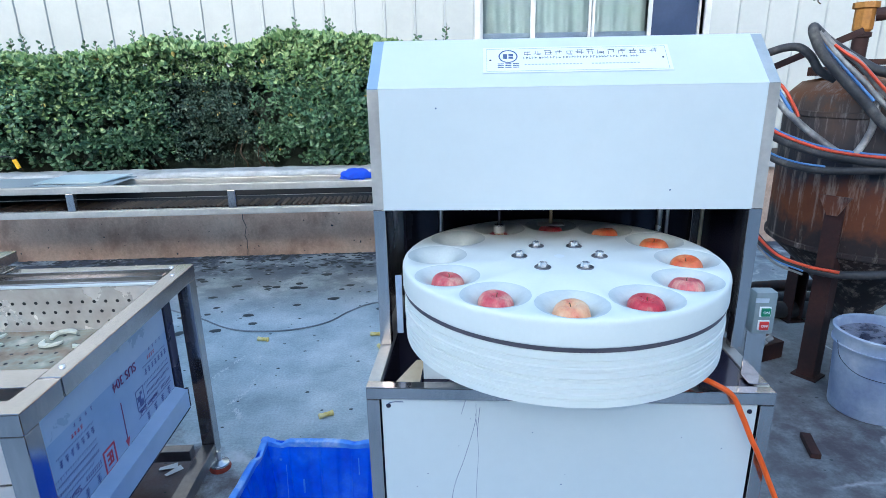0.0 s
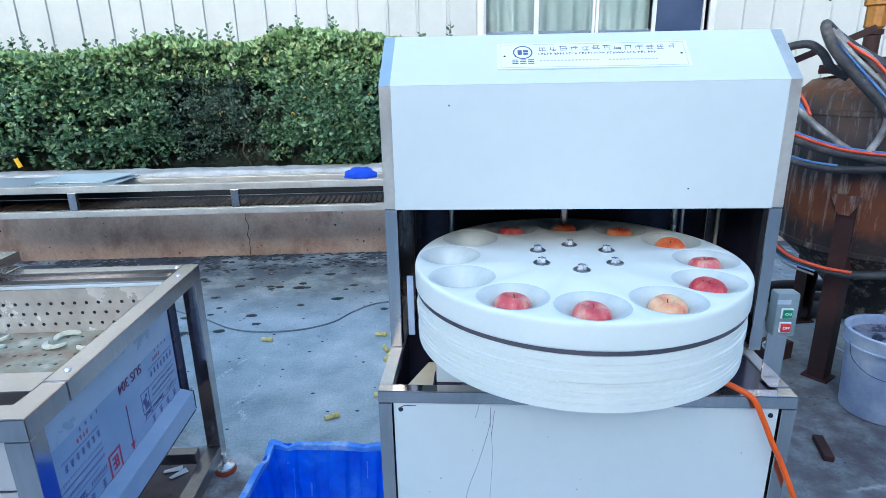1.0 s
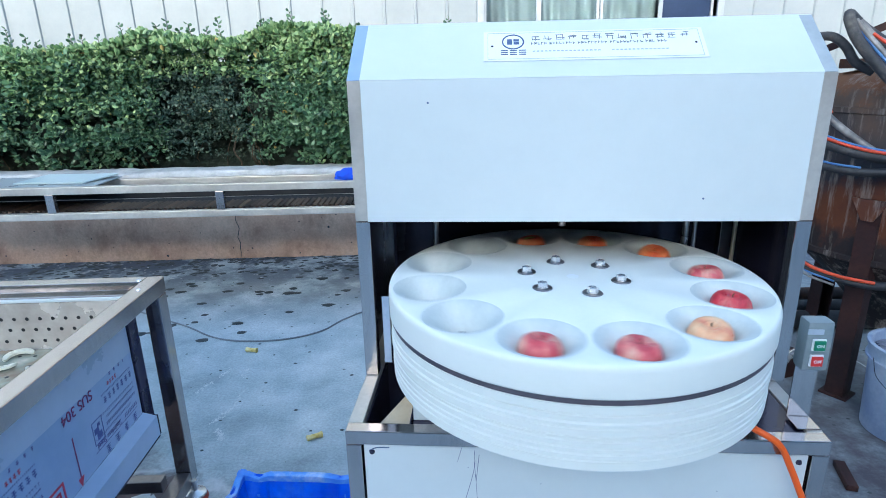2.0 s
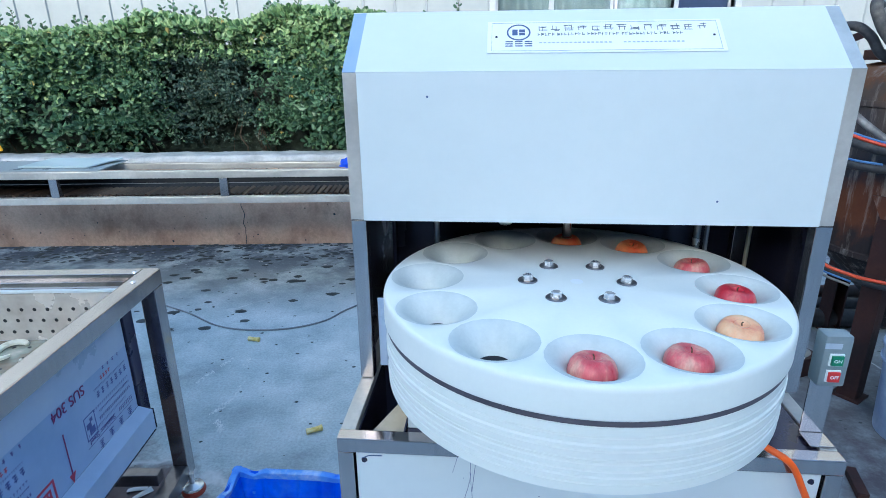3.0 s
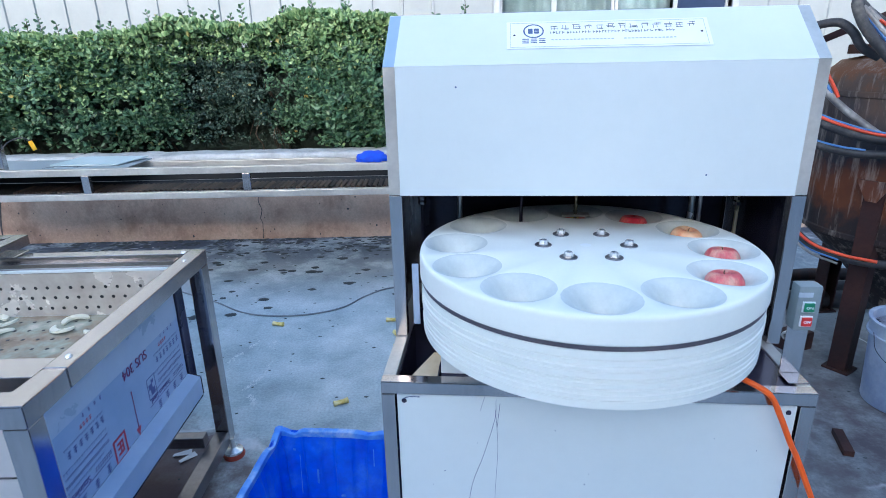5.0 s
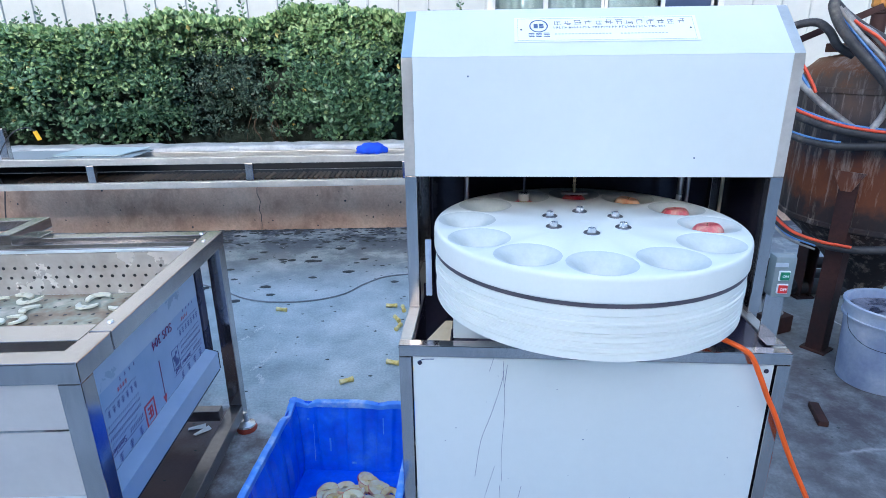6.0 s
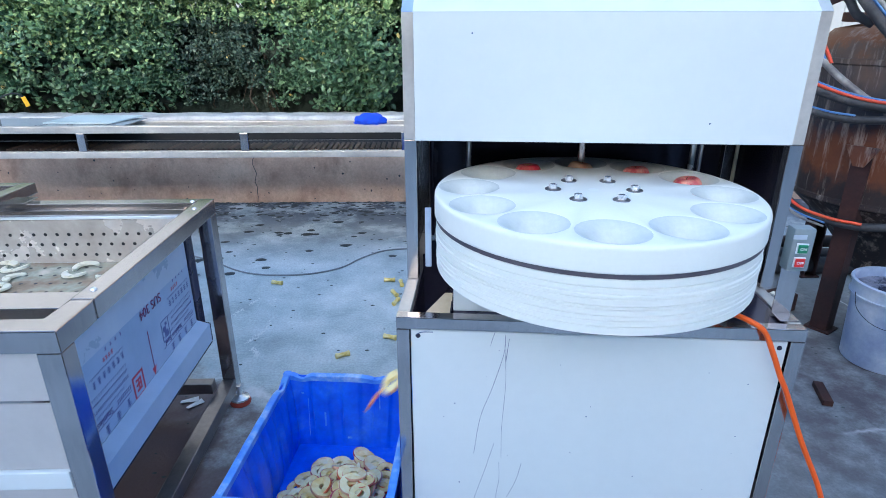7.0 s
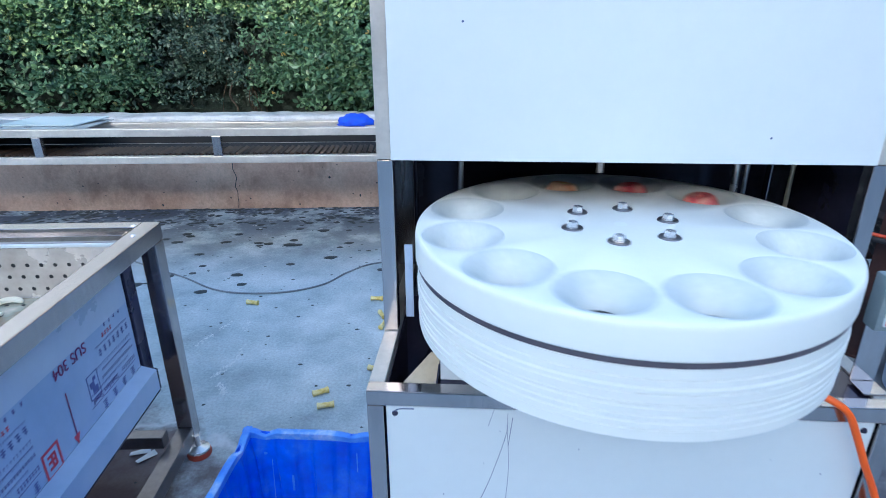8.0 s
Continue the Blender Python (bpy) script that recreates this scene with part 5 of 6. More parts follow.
for k, aa in enumerate((214, 334, 94)):
    ca, sa = math.cos(radians(aa)), math.sin(radians(aa))
    b = B()
    slab(b, [(x, y, 0.86) for x, y in ((-0.036, 0.04), (-0.036, -0.04), (0.036, -0.04), (0.036, 0.04), (0.029, 0.04), (0.029, -0.033), (-0.029, -0.033), (-0.029, 0.04))], 0.849)
    leg = part("tank_leg", b, rust_red, tank, m=pose(0.40 * ca, 0.40 * sa, 0, 0, 0, aa + 90))
    b = B()
    box(b, -0.055, -0.052, 0.0, 0.055, 0.05, 0.010, 0.002)
    part("foot_plate", b, rust_red, leg)
    b = B()
    slab(b, [(-0.065, -0.004, 0.875), (0.065, -0.004, 0.875), (0.02, -0.004, 0.79), (-0.02, -0.004, 0.79)], 0.008)
    part("leg_gusset", b, tank_mat, tank, m=pose(0.452 * ca, 0.452 * sa, 0, 0, 0, aa + 90))
b = B()
lathe(b, [(0.032, 1.37), (0.032, 1.52), (0.040, 1.525), (0.040, 1.545), (0, 1.545)], 16)
part("neck", b, rust_red, tank, m=pose(-0.163, 0.064, 0), smooth=40)
b = B()
lathe(b, [(0, 1.546), (0.030, 1.546), (0.040, 1.556), (0.040, 1.64), (0.052, 1.645), (0.052, 1.668), (0, 1.668)], 8)
part("valve", b, rust_orange, tank, "orange rusty pipe valve", m=pose(-0.163, 0.064, 0))
b = B()
sweep(b, [(-0.13, 0.04, 1.615), (-0.05, -0.02, 1.622), (0.10, -0.12, 1.63)], 0.028, 14, 3)
part("valve_pipe", b, rust_red, tank)
b = B()
box(b, -0.14, -0.012, 1.405, 0.34, 0.012, 1.43, 0.003)
part("lid_bar", b, rust_red, tank, m=pose(-0.13, 0.04, 0, 0, 0, -38))


def hose(name, pts, r, mat_, label, n=10):
    b = B()
    sweep(b, pts, r, n)
    return tagged(part(name, b, mat_, label=label, smooth=60), category="hose", group="hoses on the tank")


def round_tank(r, z0, z1, a0, a1, sag=0.0, k=14):
    return [(TX + r * math.cos(radians(a0 + (a1 - a0) * i / k)), TY + r * math.sin(radians(a0 + (a1 - a0) * i / k)), z0 + (z1 - z0) * i / k - sag * math.sin(math.pi * i / k)) for i in range(k + 1)]


FRONT = Vector((-0.616, -0.788, 0))


def hung(name, pts, r, mat_, label, push=0.0):
    return hose(name, [tuple(Vector(q) + FRONT * push) for q in pts], r, mat_, label)


SLING = [(1.72, 2.98, 1.22), (1.60, 2.74, 1.19), (1.579, 2.60, 1.126), (1.668, 2.500, 1.075), (1.766, 2.425, 1.047), (1.897, 2.330, 1.036), (2.02, 2.255, 1.045), (2.25, 2.22, 1.08), (2.5, 2.30, 1.12)]
hung("thick_hose", SLING, 0.022, rubber, "thick black rubber hose slung round the tank")
hung("thin_hose", [(x, y, z + 0.020) for x, y, z in SLING], 0.0065, hose_red, "thin red air hose slung round the tank", 0.016)
hung("thin_hose", [(x, y, z + 0.027) for x, y, z in SLING], 0.0055, hose_blue, "thin blue air hose slung round the tank", 0.004)
LOW = [(1.74, 3.0, 1.10), (1.61, 2.76, 1.085), (1.586, 2.61, 1.03), (1.649, 2.520, 0.999), (1.731, 2.448, 0.988), (1.85, 2.36, 1.0), (2.02, 2.27, 1.02)]
hung("thick_hose", LOW, 0.017, rubber, "dusty black hose slung round the tank")
hung("thin_hose", [(x, y, z + 0.017) for x, y, z in LOW[:5]], 0.0045, hose_blue, "thin blue hose slung round the tank", 0.006)
FOOT = [(1.76, 3.0, 0.70), (1.62, 2.76, 0.68), (1.640, 2.560, 0.591), (1.731, 2.470, 0.554), (1.831, 2.385, 0.547), (1.962, 2.295, 0.575), (2.06, 2.25, 0.60), (2.3, 2.24, 0.62)]
hung("thick_hose", FOOT, 0.018, rubber, "black rubber hose slung round the tank's foot")
hung("thin_hose", [(x, y, z + 0.014) for x, y, z in FOOT[:5]], 0.007, hose_red, "thin red air hose round the tank's foot", 0.016)
hung("thin_hose", [(x, y, z - 0.03) for x, y, z in FOOT[:4]], 0.005, hose_pale, "thin pale hose round the tank's foot", 0.012)
hung("thin_hose", [(x, y, z - 0.012) for x, y, z in FOOT[:4]], 0.005, hose_blue, "thin blue hose round the tank's foot", 0.014)
# loops over the top
hung("loop_hose", [(2.5, 2.2, 0.98), (2.2, 2.2, 1.02), (1.99, 2.27, 1.08), (1.879, 2.345, 1.172), (1.797, 2.40, 1.278), (1.719, 2.45, 1.376), (1.663, 2.49, 1.46), (1.640, 2.515, 1.522), (1.647, 2.54, 1.553), (1.672, 2.56, 1.548), (1.712, 2.55, 1.510), (1.765, 2.52, 1.464), (1.82, 2.48, 1.42), (1.885, 2.44, 1.38), (2.0, 2.38, 1.36), (2.2, 2.34, 1.37)], 0.0195, rubber, "thick black hose looped over the tank's top")
hung("loop_hose", [(1.667, 2.53, 1.535), (1.695, 2.505, 1.490), (1.74, 2.47, 1.428), (1.801, 2.42, 1.350), (1.876, 2.365, 1.247), (1.96, 2.31, 1.15), (2.1, 2.25, 1.08)], 0.009, hose_pale, "pale grey hose looped over the tank's top", 0.01)
hung("loop_hose", [(1.685, 2.535, 1.530), (1.73, 2.50, 1.470), (1.785, 2.455, 1.425), (1.875, 2.385, 1.30), (1.96, 2.33, 1.20), (2.1, 2.27, 1.10)], 0.013, hose_pale, "worn white hose looped over the tank's top")
hung("loop_hose", [(1.672, 2.53, 1.520), (1.715, 2.495, 1.450), (1.77, 2.45, 1.37), (1.84, 2.39, 1.27)], 0.006, hose_blue, "blue hose looped over the tank's top", 0.014)
hung("loop_hose", [(1.72, 2.50, 1.485), (1.753, 2.475, 1.453), (1.801, 2.44, 1.41), (1.867, 2.39, 1.32), (1.94, 2.34, 1.23), (2.08, 2.27, 1.12)], 0.006, hose_red, "red hose looped over the tank's top", 0.018)
hung("loop_hose", [(1.50, 2.80, 1.40), (1.535, 2.70, 1.45), (1.556, 2.657, 1.466), (1.596, 2.626, 1.481), (1.636, 2.595, 1.480), (1.672, 2.566, 1.444), (1.702, 2.543, 1.388), (1.76, 2.52, 1.35)], 0.0165, rubber, "dusty black hose over the tank's shoulder")
hung("loop_hose", [(1.52, 2.74, 1.33), (1.559, 2.63, 1.286), (1.588, 2.594, 1.252), (1.664, 2.525, 1.16), (1.75, 2.445, 1.075), (1.79, 2.41, 1.05)], 0.014, hose_pale, "dusty grey hose hanging across the tank")
hung("loop_hose", [(1.53, 2.70, 1.39), (1.569, 2.62, 1.349), (1.598, 2.586, 1.31), (1.63, 2.555, 1.241), (1.644, 2.54, 1.202)], 0.007, hose_red, "short red hose end beside the tank")
hung("loop_hose", [(1.53, 2.70, 1.37), (1.566, 2.62, 1.333), (1.593, 2.588, 1.282), (1.625, 2.558, 1.217)], 0.007, hose_blue, "short blue hose end beside the tank")
hung("loop_hose", [(1.87, 2.40, 1.30), (1.850, 2.385, 1.224), (1.846, 2.38, 1.169), (1.831, 2.385, 1.113), (1.808, 2.395, 1.061)], 0.014, hose_pale, "worn grey hose hanging on the tank")
b = B()
box(b, -0.062, -0.012, -0.014, 0.062, 0.012, 0.014, 0.002)
part("lid_arm", b, rust_red, tank, m=pose(1.69 - TX, 2.73 - TY, 1.432, 0, -25, -38))
b = B()
box(b, -0.05, -0.012, -0.014, 0.05, 0.012, 0.014, 0.002)
part("lid_arm", b, rust_red, tank, m=pose(1.85 - TX, 2.605 - TY, 1.52, 0, -25, -38))
b = B()
box(b, -0.20, -0.16, 1.362, 0.16, 0.16, 1.40, 0.004)
part("top_plate", b, rust, tank, "grey rusty cover plate", m=pose(-0.13, 0.06, 0, 0, 0, -38))

# pale sacks behind the tank
for q, (dx, dy, r) in enumerate(((0, 0, 0.13), (0.16, 0.10, 0.15), (0.10, -0.02, 0.10))):
    b = B()
    bmesh.ops.create_icosphere(b, subdivisions=4, radius=1.0)
    for v in b.verts:
        c = v.co.copy()
        k = 1 + 0.25 * noise.noise(c * 1.8 + Vector((q * 5, 0, 0))) + 0.10 * noise.noise(c * 5) + 0.05 * noise.noise(c * 11)
        v.co = Vector((c.x * r * k, c.y * r * k, max(c.z * (0.24, 0.28, 0.20)[q] * k, -(0.24, 0.28, 0.20)[q] + 0.001)))
    tagged(part("sack", b, paper_bit, label="crumpled white plastic sack behind the tank", m=pose(2.66 + dx, 3.3 + dy, (0.24, 0.28, 0.20)[q]), smooth=60), category="sack", group="sacks behind the tank")

# bits on the concrete beside the tank
b = B()
box(b, -0.018, -0.07, 0, 0.018, 0.07, 0.022, 0.003)
tagged(part("steel_offcut", b, rust_red, label="small rusty steel offcut on the concrete", m=pose(1.52, 1.96, 0.001, 0, 0, -18)), category="offcut")
b = B()
box(b, -0.07, -0.05, 0, 0.07, 0.05, 0.09, 0.004)
tagged(part("brick_block", b, rust_red, label="dark red brick beside the tank leg", m=pose(1.76, 2.70, 0, 0, 0, 20)), category="brick")
pj = thing("pipe_joint", pose(1.70, 2.62, 0.12, 0, 0, 25), "chrome pipe joint resting on a brick", "pipe joint")
b = B()
lathe(b, [(0.014, -0.05), (0.024, -0.05), (0.024, -0.025), (0.017, -0.022), (0.017, 0.05), (0.012, 0.05)], 16)
part("pipe_sleeve", b, chrome, pj, m=pose(0, 0, 0, 0, 80, 0), smooth=40)
for i, (y, z, x0, x1) in enumerate(((3.05, 0.05, 1.5, 2.6), (3.15, 0.16, 1.55, 2.7), (3.3, 0.036, 1.45, 2.5))):
    b = B()
    sweep(b, [(x0, y, z), ((x0 + x1) / 2, y + 0.1, z), (x1, y + 0.05, z)], 0.035 if i else 0.05, 12, 4)
    tagged(part("scrap_pipe", b, (rubber, rust, rubber)[i], label="dark scrap pipe lying behind the tank", smooth=60), category="pipe")


# ---- stainless draining table ----
LT = pose(-0.728, 1.105, 0, 0, 0, 0.6)
lt = thing("draining_table", LT, "stainless draining table with perforated basin and film-wrapped hopper", "table")
LL, LWD, LH, S = 1.75, 0.915, 0.795, 0.05      # length to the far left, depth, height, tube


def lpart(name, b, material=steel, label="", bevel=0.003):
    o = new(name, mesh_of(name, box(B(), *b[:6], bevel), material))
    o.parent = lt
    return tagged(o, label)


lpart("top_rail", (-S, S + 0.090, LH - S, 0, LWD, LH), steel)
b = B()
slab(b, [(-LL, 0, LH - 0.001), (0, 0, LH - 0.001), (0, S + 0.088, LH - 0.001), (-S, S + 0.088, LH - 0.001), (-S, S, LH - 0.001), (-LL, S, LH - 0.001)], S)
bmesh.ops.bevel(b, geom=[e for e in b.edges], offset=0.003, segments=2, affect="EDGES", profile=0.6)
part("top_rail", b, steel, lt)
lpart("top_rail", (-LL, LWD - S, LH - S, -S - 0.001, LWD, LH), steel)
for x, y in ((-S, 0.001), (-S, LWD - S), (-LL, 0.001), (-LL, LWD - S)):
    b = box(B(), x, y, 0.055, x + S - 0.001, y + S - 0.001, LH - S - 0.001, 0.003)
    part("leg", b, steel, lt)
lpart("foot_rail", (-S, S + 0.001, 0.056, -0.001, LWD - S - 0.001, 0.106), steel_low)
lpart("foot_rail", (-LL + S, LWD - S - 0.10, 0.108, -S - 0.001, LWD - S - 0.06, 0.150), steel_low)
lpart("foot_rail", (-LL + S, 0.0, 0.056, -S - 0.001, S, 0.106), steel_low)
lpart("inner_post", (-0.105, 0.765, 0.33, -0.055, 0.815, LH - S - 0.001), steel_dark)
# front skin
lpart("front_panel", (-LL, 0.012, 0.626, -S - 0.004, 0.016, LH - S - 0.002), panel_steel)
lpart("front_panel", (-LL, 0.010, 0.452, -S - 0.004, 0.014, 0.621), panel_steel)
lpart("front_lip", (-LL, 0.0, 0.405, -S - 0.002, 0.016, 0.450), film)
lpart("front_panel", (-LL, 0.012, 0.25, -S - 0.004, 0.016, 0.403), panel_steel)
# film-wrapped hopper side with a fold, seen from the open side
XH, XL, ZM = -0.060, -0.020, 0.398
ZH, ZL = 0.412, 0.332
b = B()
slab(b, [(XH, 0.052, LH - S - 0.004), (XH, 0.052, ZH), (XH, 0.757, ZH), (XH, 0.757, LH - S - 0.004)], 0.003)
hop = part("hopper_side", b, film_blue, lt, "blue-white protective film with print, upside down")
b = B()
slab(b, [(XH, 0.052, ZH - 0.001), (XL, 0.052, ZM), (XL, 0.76, ZM), (XH, 0.76, ZH - 0.001)], 0.003)
slab(b, [(XL, 0.052, ZM - 0.0005), (XL, 0.052, ZL), (XL, 0.76, ZL), (XL, 0.76, ZM - 0.0005)], 0.003)
part("hopper_fold", b, film_blue, lt)
b = B()
slab(b, [(XH - 0.03, 0.766, ZH + 0.002), (XL + 0.001, 0.766, ZM), (XL + 0.001, 0.766, ZL), (XH - 0.03, 0.766, ZL - 0.02)], 0.004)
part("hopper_end", b, steel_dark, lt)
# hopper's shaded underside, painted with the near-black steel
b = B()
slab(b, [(XH - 0.001, 0.762, 0.58), (XH - 0.001, 0.762, ZH), (-0.9, 0.762, ZH), (-0.9, 0.762, 0.58)], 0.003)
slab(b, [(XL, 0.052, ZL - 0.002), (XL, 0.76, ZL - 0.002), (-0.5, 0.70, ZL - 0.10), (-0.5, 0.16, ZL - 0.10)], 0.003)
part("hopper_back", b, steel_dark, lt)
b = B()
slab(b, [(XH + 0.0012, 0.053, LH - S - 0.005), (XH + 0.0012, 0.053, 0.630), (XH + 0.0012, 0.756, 0.619), (XH + 0.0012, 0.756, LH - S - 0.005)], 0.0009)
part("film_overlap", b, film_pale, hop, "paler upper strip of film, lapped over the lower one")
# print on the film, turned half round like the sheet it came with
PF = Matrix.Translation((XH + 0.0006, 0.402, 0.562)) @ pose(0, 0, 0, 90, 0, 90) @ pose(0, 0, 0, 0, 0, 180)


def fbars(rows, material, label=""):
    bb = B()
    for x0, y0, x1, y1 in rows:
        box(bb, x0, y0, 0, x1, y1, 0.0004)
    return tagged(part("film_print", bb, material, hop, label, m=PF), kind="stuff")


letters("grade_text", "SUS 304", 0.039, ink_plum, hop, PF @ pose(-0.076, -0.047, 0.0010))
rnd = random.Random(31)


def glyph_row(x0, x1, y, h, w, gap, dense=3):
    out, x = [], x0
    while x + w < x1:
        for k in range(dense):
            yy = y + h * k / dense
            a = rnd.uniform(0, 0.25) * w
            out.append((x + a, yy, x + w - rnd.uniform(0, 0.25) * w, yy + h * 0.42 / dense))
        out.append((x + w * 0.42, y, x + w * 0.56, y + h))
        x += w + gap
    return out


def print_block(x0, x1, xg, xr):
    """One block of the film's print: headline, rule, word line, small lines, glyph row, red line."""
    w = (x1 - x0 - 0.03) / 4
    fbars([r for k in range(4) for r in glyph_row(x0 + 0.012 + k * w, x0 + 0.037 + k * w, 0.124, 0.024, 0.022, 0.01, 4)], ink_blue)
    fbars([(x0, 0.1125, x1, 0.1140)], ink_violet)
    fbars(glyph_row(x0, x0 + 0.075, 0.095, 0.013, 0.0065, 0.0028, 2), ink_violet)
    letters("print_words", "Stainless Steel", (x1 - x0 - 0.085) / 6.6, ink_violet, hop, PF @ pose((x0 + 0.082 + x1) / 2, 0.1015, 0.0006))
    fbars(glyph_row(x0 + 0.03, x1 - 0.01, 0.080, 0.007, 0.0045, 0.0022, 1), ink_pale)
    fbars(glyph_row(x0, x1 - 0.06, 0.063, 0.009, 0.0065, 0.0025, 2) + glyph_row(x0, x1 - 0.07, 0.045, 0.007, 0.0045, 0.002, 1), ink_violet)
    fbars(glyph_row(x0, x1 - 0.05, 0.029, 0.008, 0.006, 0.004, 1), ink_pale)
    fbars(glyph_row(xg, xg + 0.158, -0.006, 0.019, 0.015, 0.0075, 3), ink_blue)
    fbars(glyph_row(xg, xg + 0.158, -0.019, 0.006, 0.0042, 0.0022, 1), ink_pale)
    fbars(glyph_row(xr, xr + 0.055, -0.038, 0.012, 0.0105, 0.0025, 2), ink_red)
    fbars(glyph_row(xr - 0.05, xr + 0.05, -0.058, 0.010, 0.0085, 0.016, 2), ink_violet)


print_block(-0.335, -0.108, -0.335, -0.262)
print_block(0.100, 0.345, 0.098, 0.140)
fbars([(-0.160, 0.028, -0.1575, 0.095), (-0.115, 0.028, -0.1125, 0.095), (-0.1575, 0.0925, -0.115, 0.095), (-0.1575, 0.028, -0.115, 0.0305), (-0.152, 0.066, -0.128, 0.086), (-0.140, 0.050, -0.120, 0.066), (-0.148, 0.040, -0.136, 0.050)], ink_blue, "square pictogram")
# red seal and arrow
fbars([(0.030, 0.086, 0.0365, 0.156), (0.0835, 0.086, 0.090, 0.156), (0.0365, 0.086, 0.0835, 0.0925), (0.0365, 0.1495, 0.0835, 0.156), (0.046, 0.102, 0.074, 0.1085), (0.046, 0.116, 0.074, 0.1225), (0.046, 0.1315, 0.074, 0.138), (0.0568, 0.1022, 0.0632, 0.1378), (0.046, 0.1022, 0.052, 0.1378)], ink_red, "red square seal")
fbars([(-0.0355, 0.012, -0.0315, 0.128)], ink_plum, "dark red arrow shaft")
b = B()
vs = [b.verts.new(p) for p in ((-0.046, 0.125, 0.0004), (-0.020, 0.125, 0.0004), (-0.031, 0.152, 0.0004))]
b.faces.new(vs)
part("film_print", b, ink_red, hop, "red arrow head", m=PF)

# perforated basin
BX0, BX1, BY0, BY1, BZ = -LL + 0.02, -S - 0.035, 0.235, 0.835, 0.600
lpart("basin_ledge", (BX0, BY1, LH - 0.052, -S - 0.002, LWD - S - 0.002, LH - 0.046), basin_steel, bevel=0.001)
lpart("basin_ledge", (BX0, BY1 + 0.012, LH - 0.044, -S - 0.03, BY1 + 0.034, LH - 0.017), steel, bevel=0.002)
lpart("basin_ledge", (BX1, BY0, LH - 0.052, -S - 0.002, BY1 - 0.001, LH - 0.046), basin_steel, bevel=0.001)
lpart("basin_rim", (BX0, BY1 - 0.002, LH - 0.044, BX1, BY1 + 0.010, LH - 0.036), film, bevel=0.001)
lpart("basin_wall", (BX0, BY1 - 0.003, BZ, BX1, BY1, LH - 0.045), basin_steel, bevel=0.0)
lpart("basin_wall", (BX1, BY0, BZ, BX1 + 0.003, BY1 - 0.004, LH - 0.053), basin_steel, bevel=0.0)
lpart("basin_near_wall", (BX0, BY0 - 0.004, 0.52, BX1 + 0.003, BY0 - 0.001, LH - 0.037), steel, bevel=0.0)
lpart("basin_near_rim", (BX0, S + 0.095, LH - 0.052, BX1 + 0.003, BY0 - 0.005, LH - 0.024), steel, bevel=0.002)
lpart("basin_floor", (BX0, BY0, BZ - 0.006, BX1, BY1 - 0.004, BZ), basin_wet, "wet perforated basin floor", bevel=0.0)
# drain holes as small near-black discs, their inner shade painted in
b = B()
lathe(b, [(0, 0.0006), (0.0048, 0.0006), (0.0058, 0.0)], 10)
hole_me = mesh_of("drain_hole", b, black_hole)
for j, z in enumerate((0.628, 0.665, 0.700)):
    for i in range(40):
        o = new("drain_hole", hole_me)
        o.parent, o.matrix_basis = lt, pose(-0.12 - i * 0.038 - 0.019 * (j % 2), BY1 - 0.0031, z, 90, 0, 0)
for j in range(9):
    for i in range(26):
        o = new("drain_hole", hole_me)
        o.parent, o.matrix_basis = lt, pose(-0.13 - i * 0.045 - 0.022 * (j % 2), BY1 - 0.05 - j * 0.062, BZ + 0.0002)
lpart("cross_bar", (-0.685, 0.78, LH + 0.002, -0.64, 1.0, LH + 0.04), steel)
lpart("cross_bar", (-LL, 0.955, LH + 0.002, -0.686, 1.0, LH + 0.04), steel)
lpart("bar_bracket", (-0.65, 0.86, LH + 0.001, -0.60, 0.94, LH + 0.005), steel)
for x, y in ((-0.025, 0.19), (-0.025, 0.80), (-0.06, 0.88)):
    b = B()
    lathe(b, [(0, 0.005), (0.006, 0.004), (0.0085, 0.0)], 12)
    part("rail_screw", b, chrome, lt, m=pose(x, y, LH))
for x, y in ((-0.010, LWD - 0.03), (-0.025, 0.05), (-LL + 0.03, LWD - 0.03), (-LL + 0.03, 0.05)):
    b = B()
    lathe(b, [(0, 0.0), (0.038, 0.0), (0.040, 0.008), (0.036, 0.018), (0.0, 0.020)], 24)
    ft = part("foot", b, pad_red, lt, "red rubber levelling foot", m=pose(x + 0.015, y - 0.02, 0), smooth=40)
    b = B()
    lathe(b, [(0.035, 0.019), (0.034, 0.026), (0.012, 0.034), (0.009, 0.036), (0.009, 0.075), (0, 0.075)], 20)
    part("foot_cap", b, chrome, ft, smooth=40)
# pale slices left in the basin
rnd = random.Random(77)
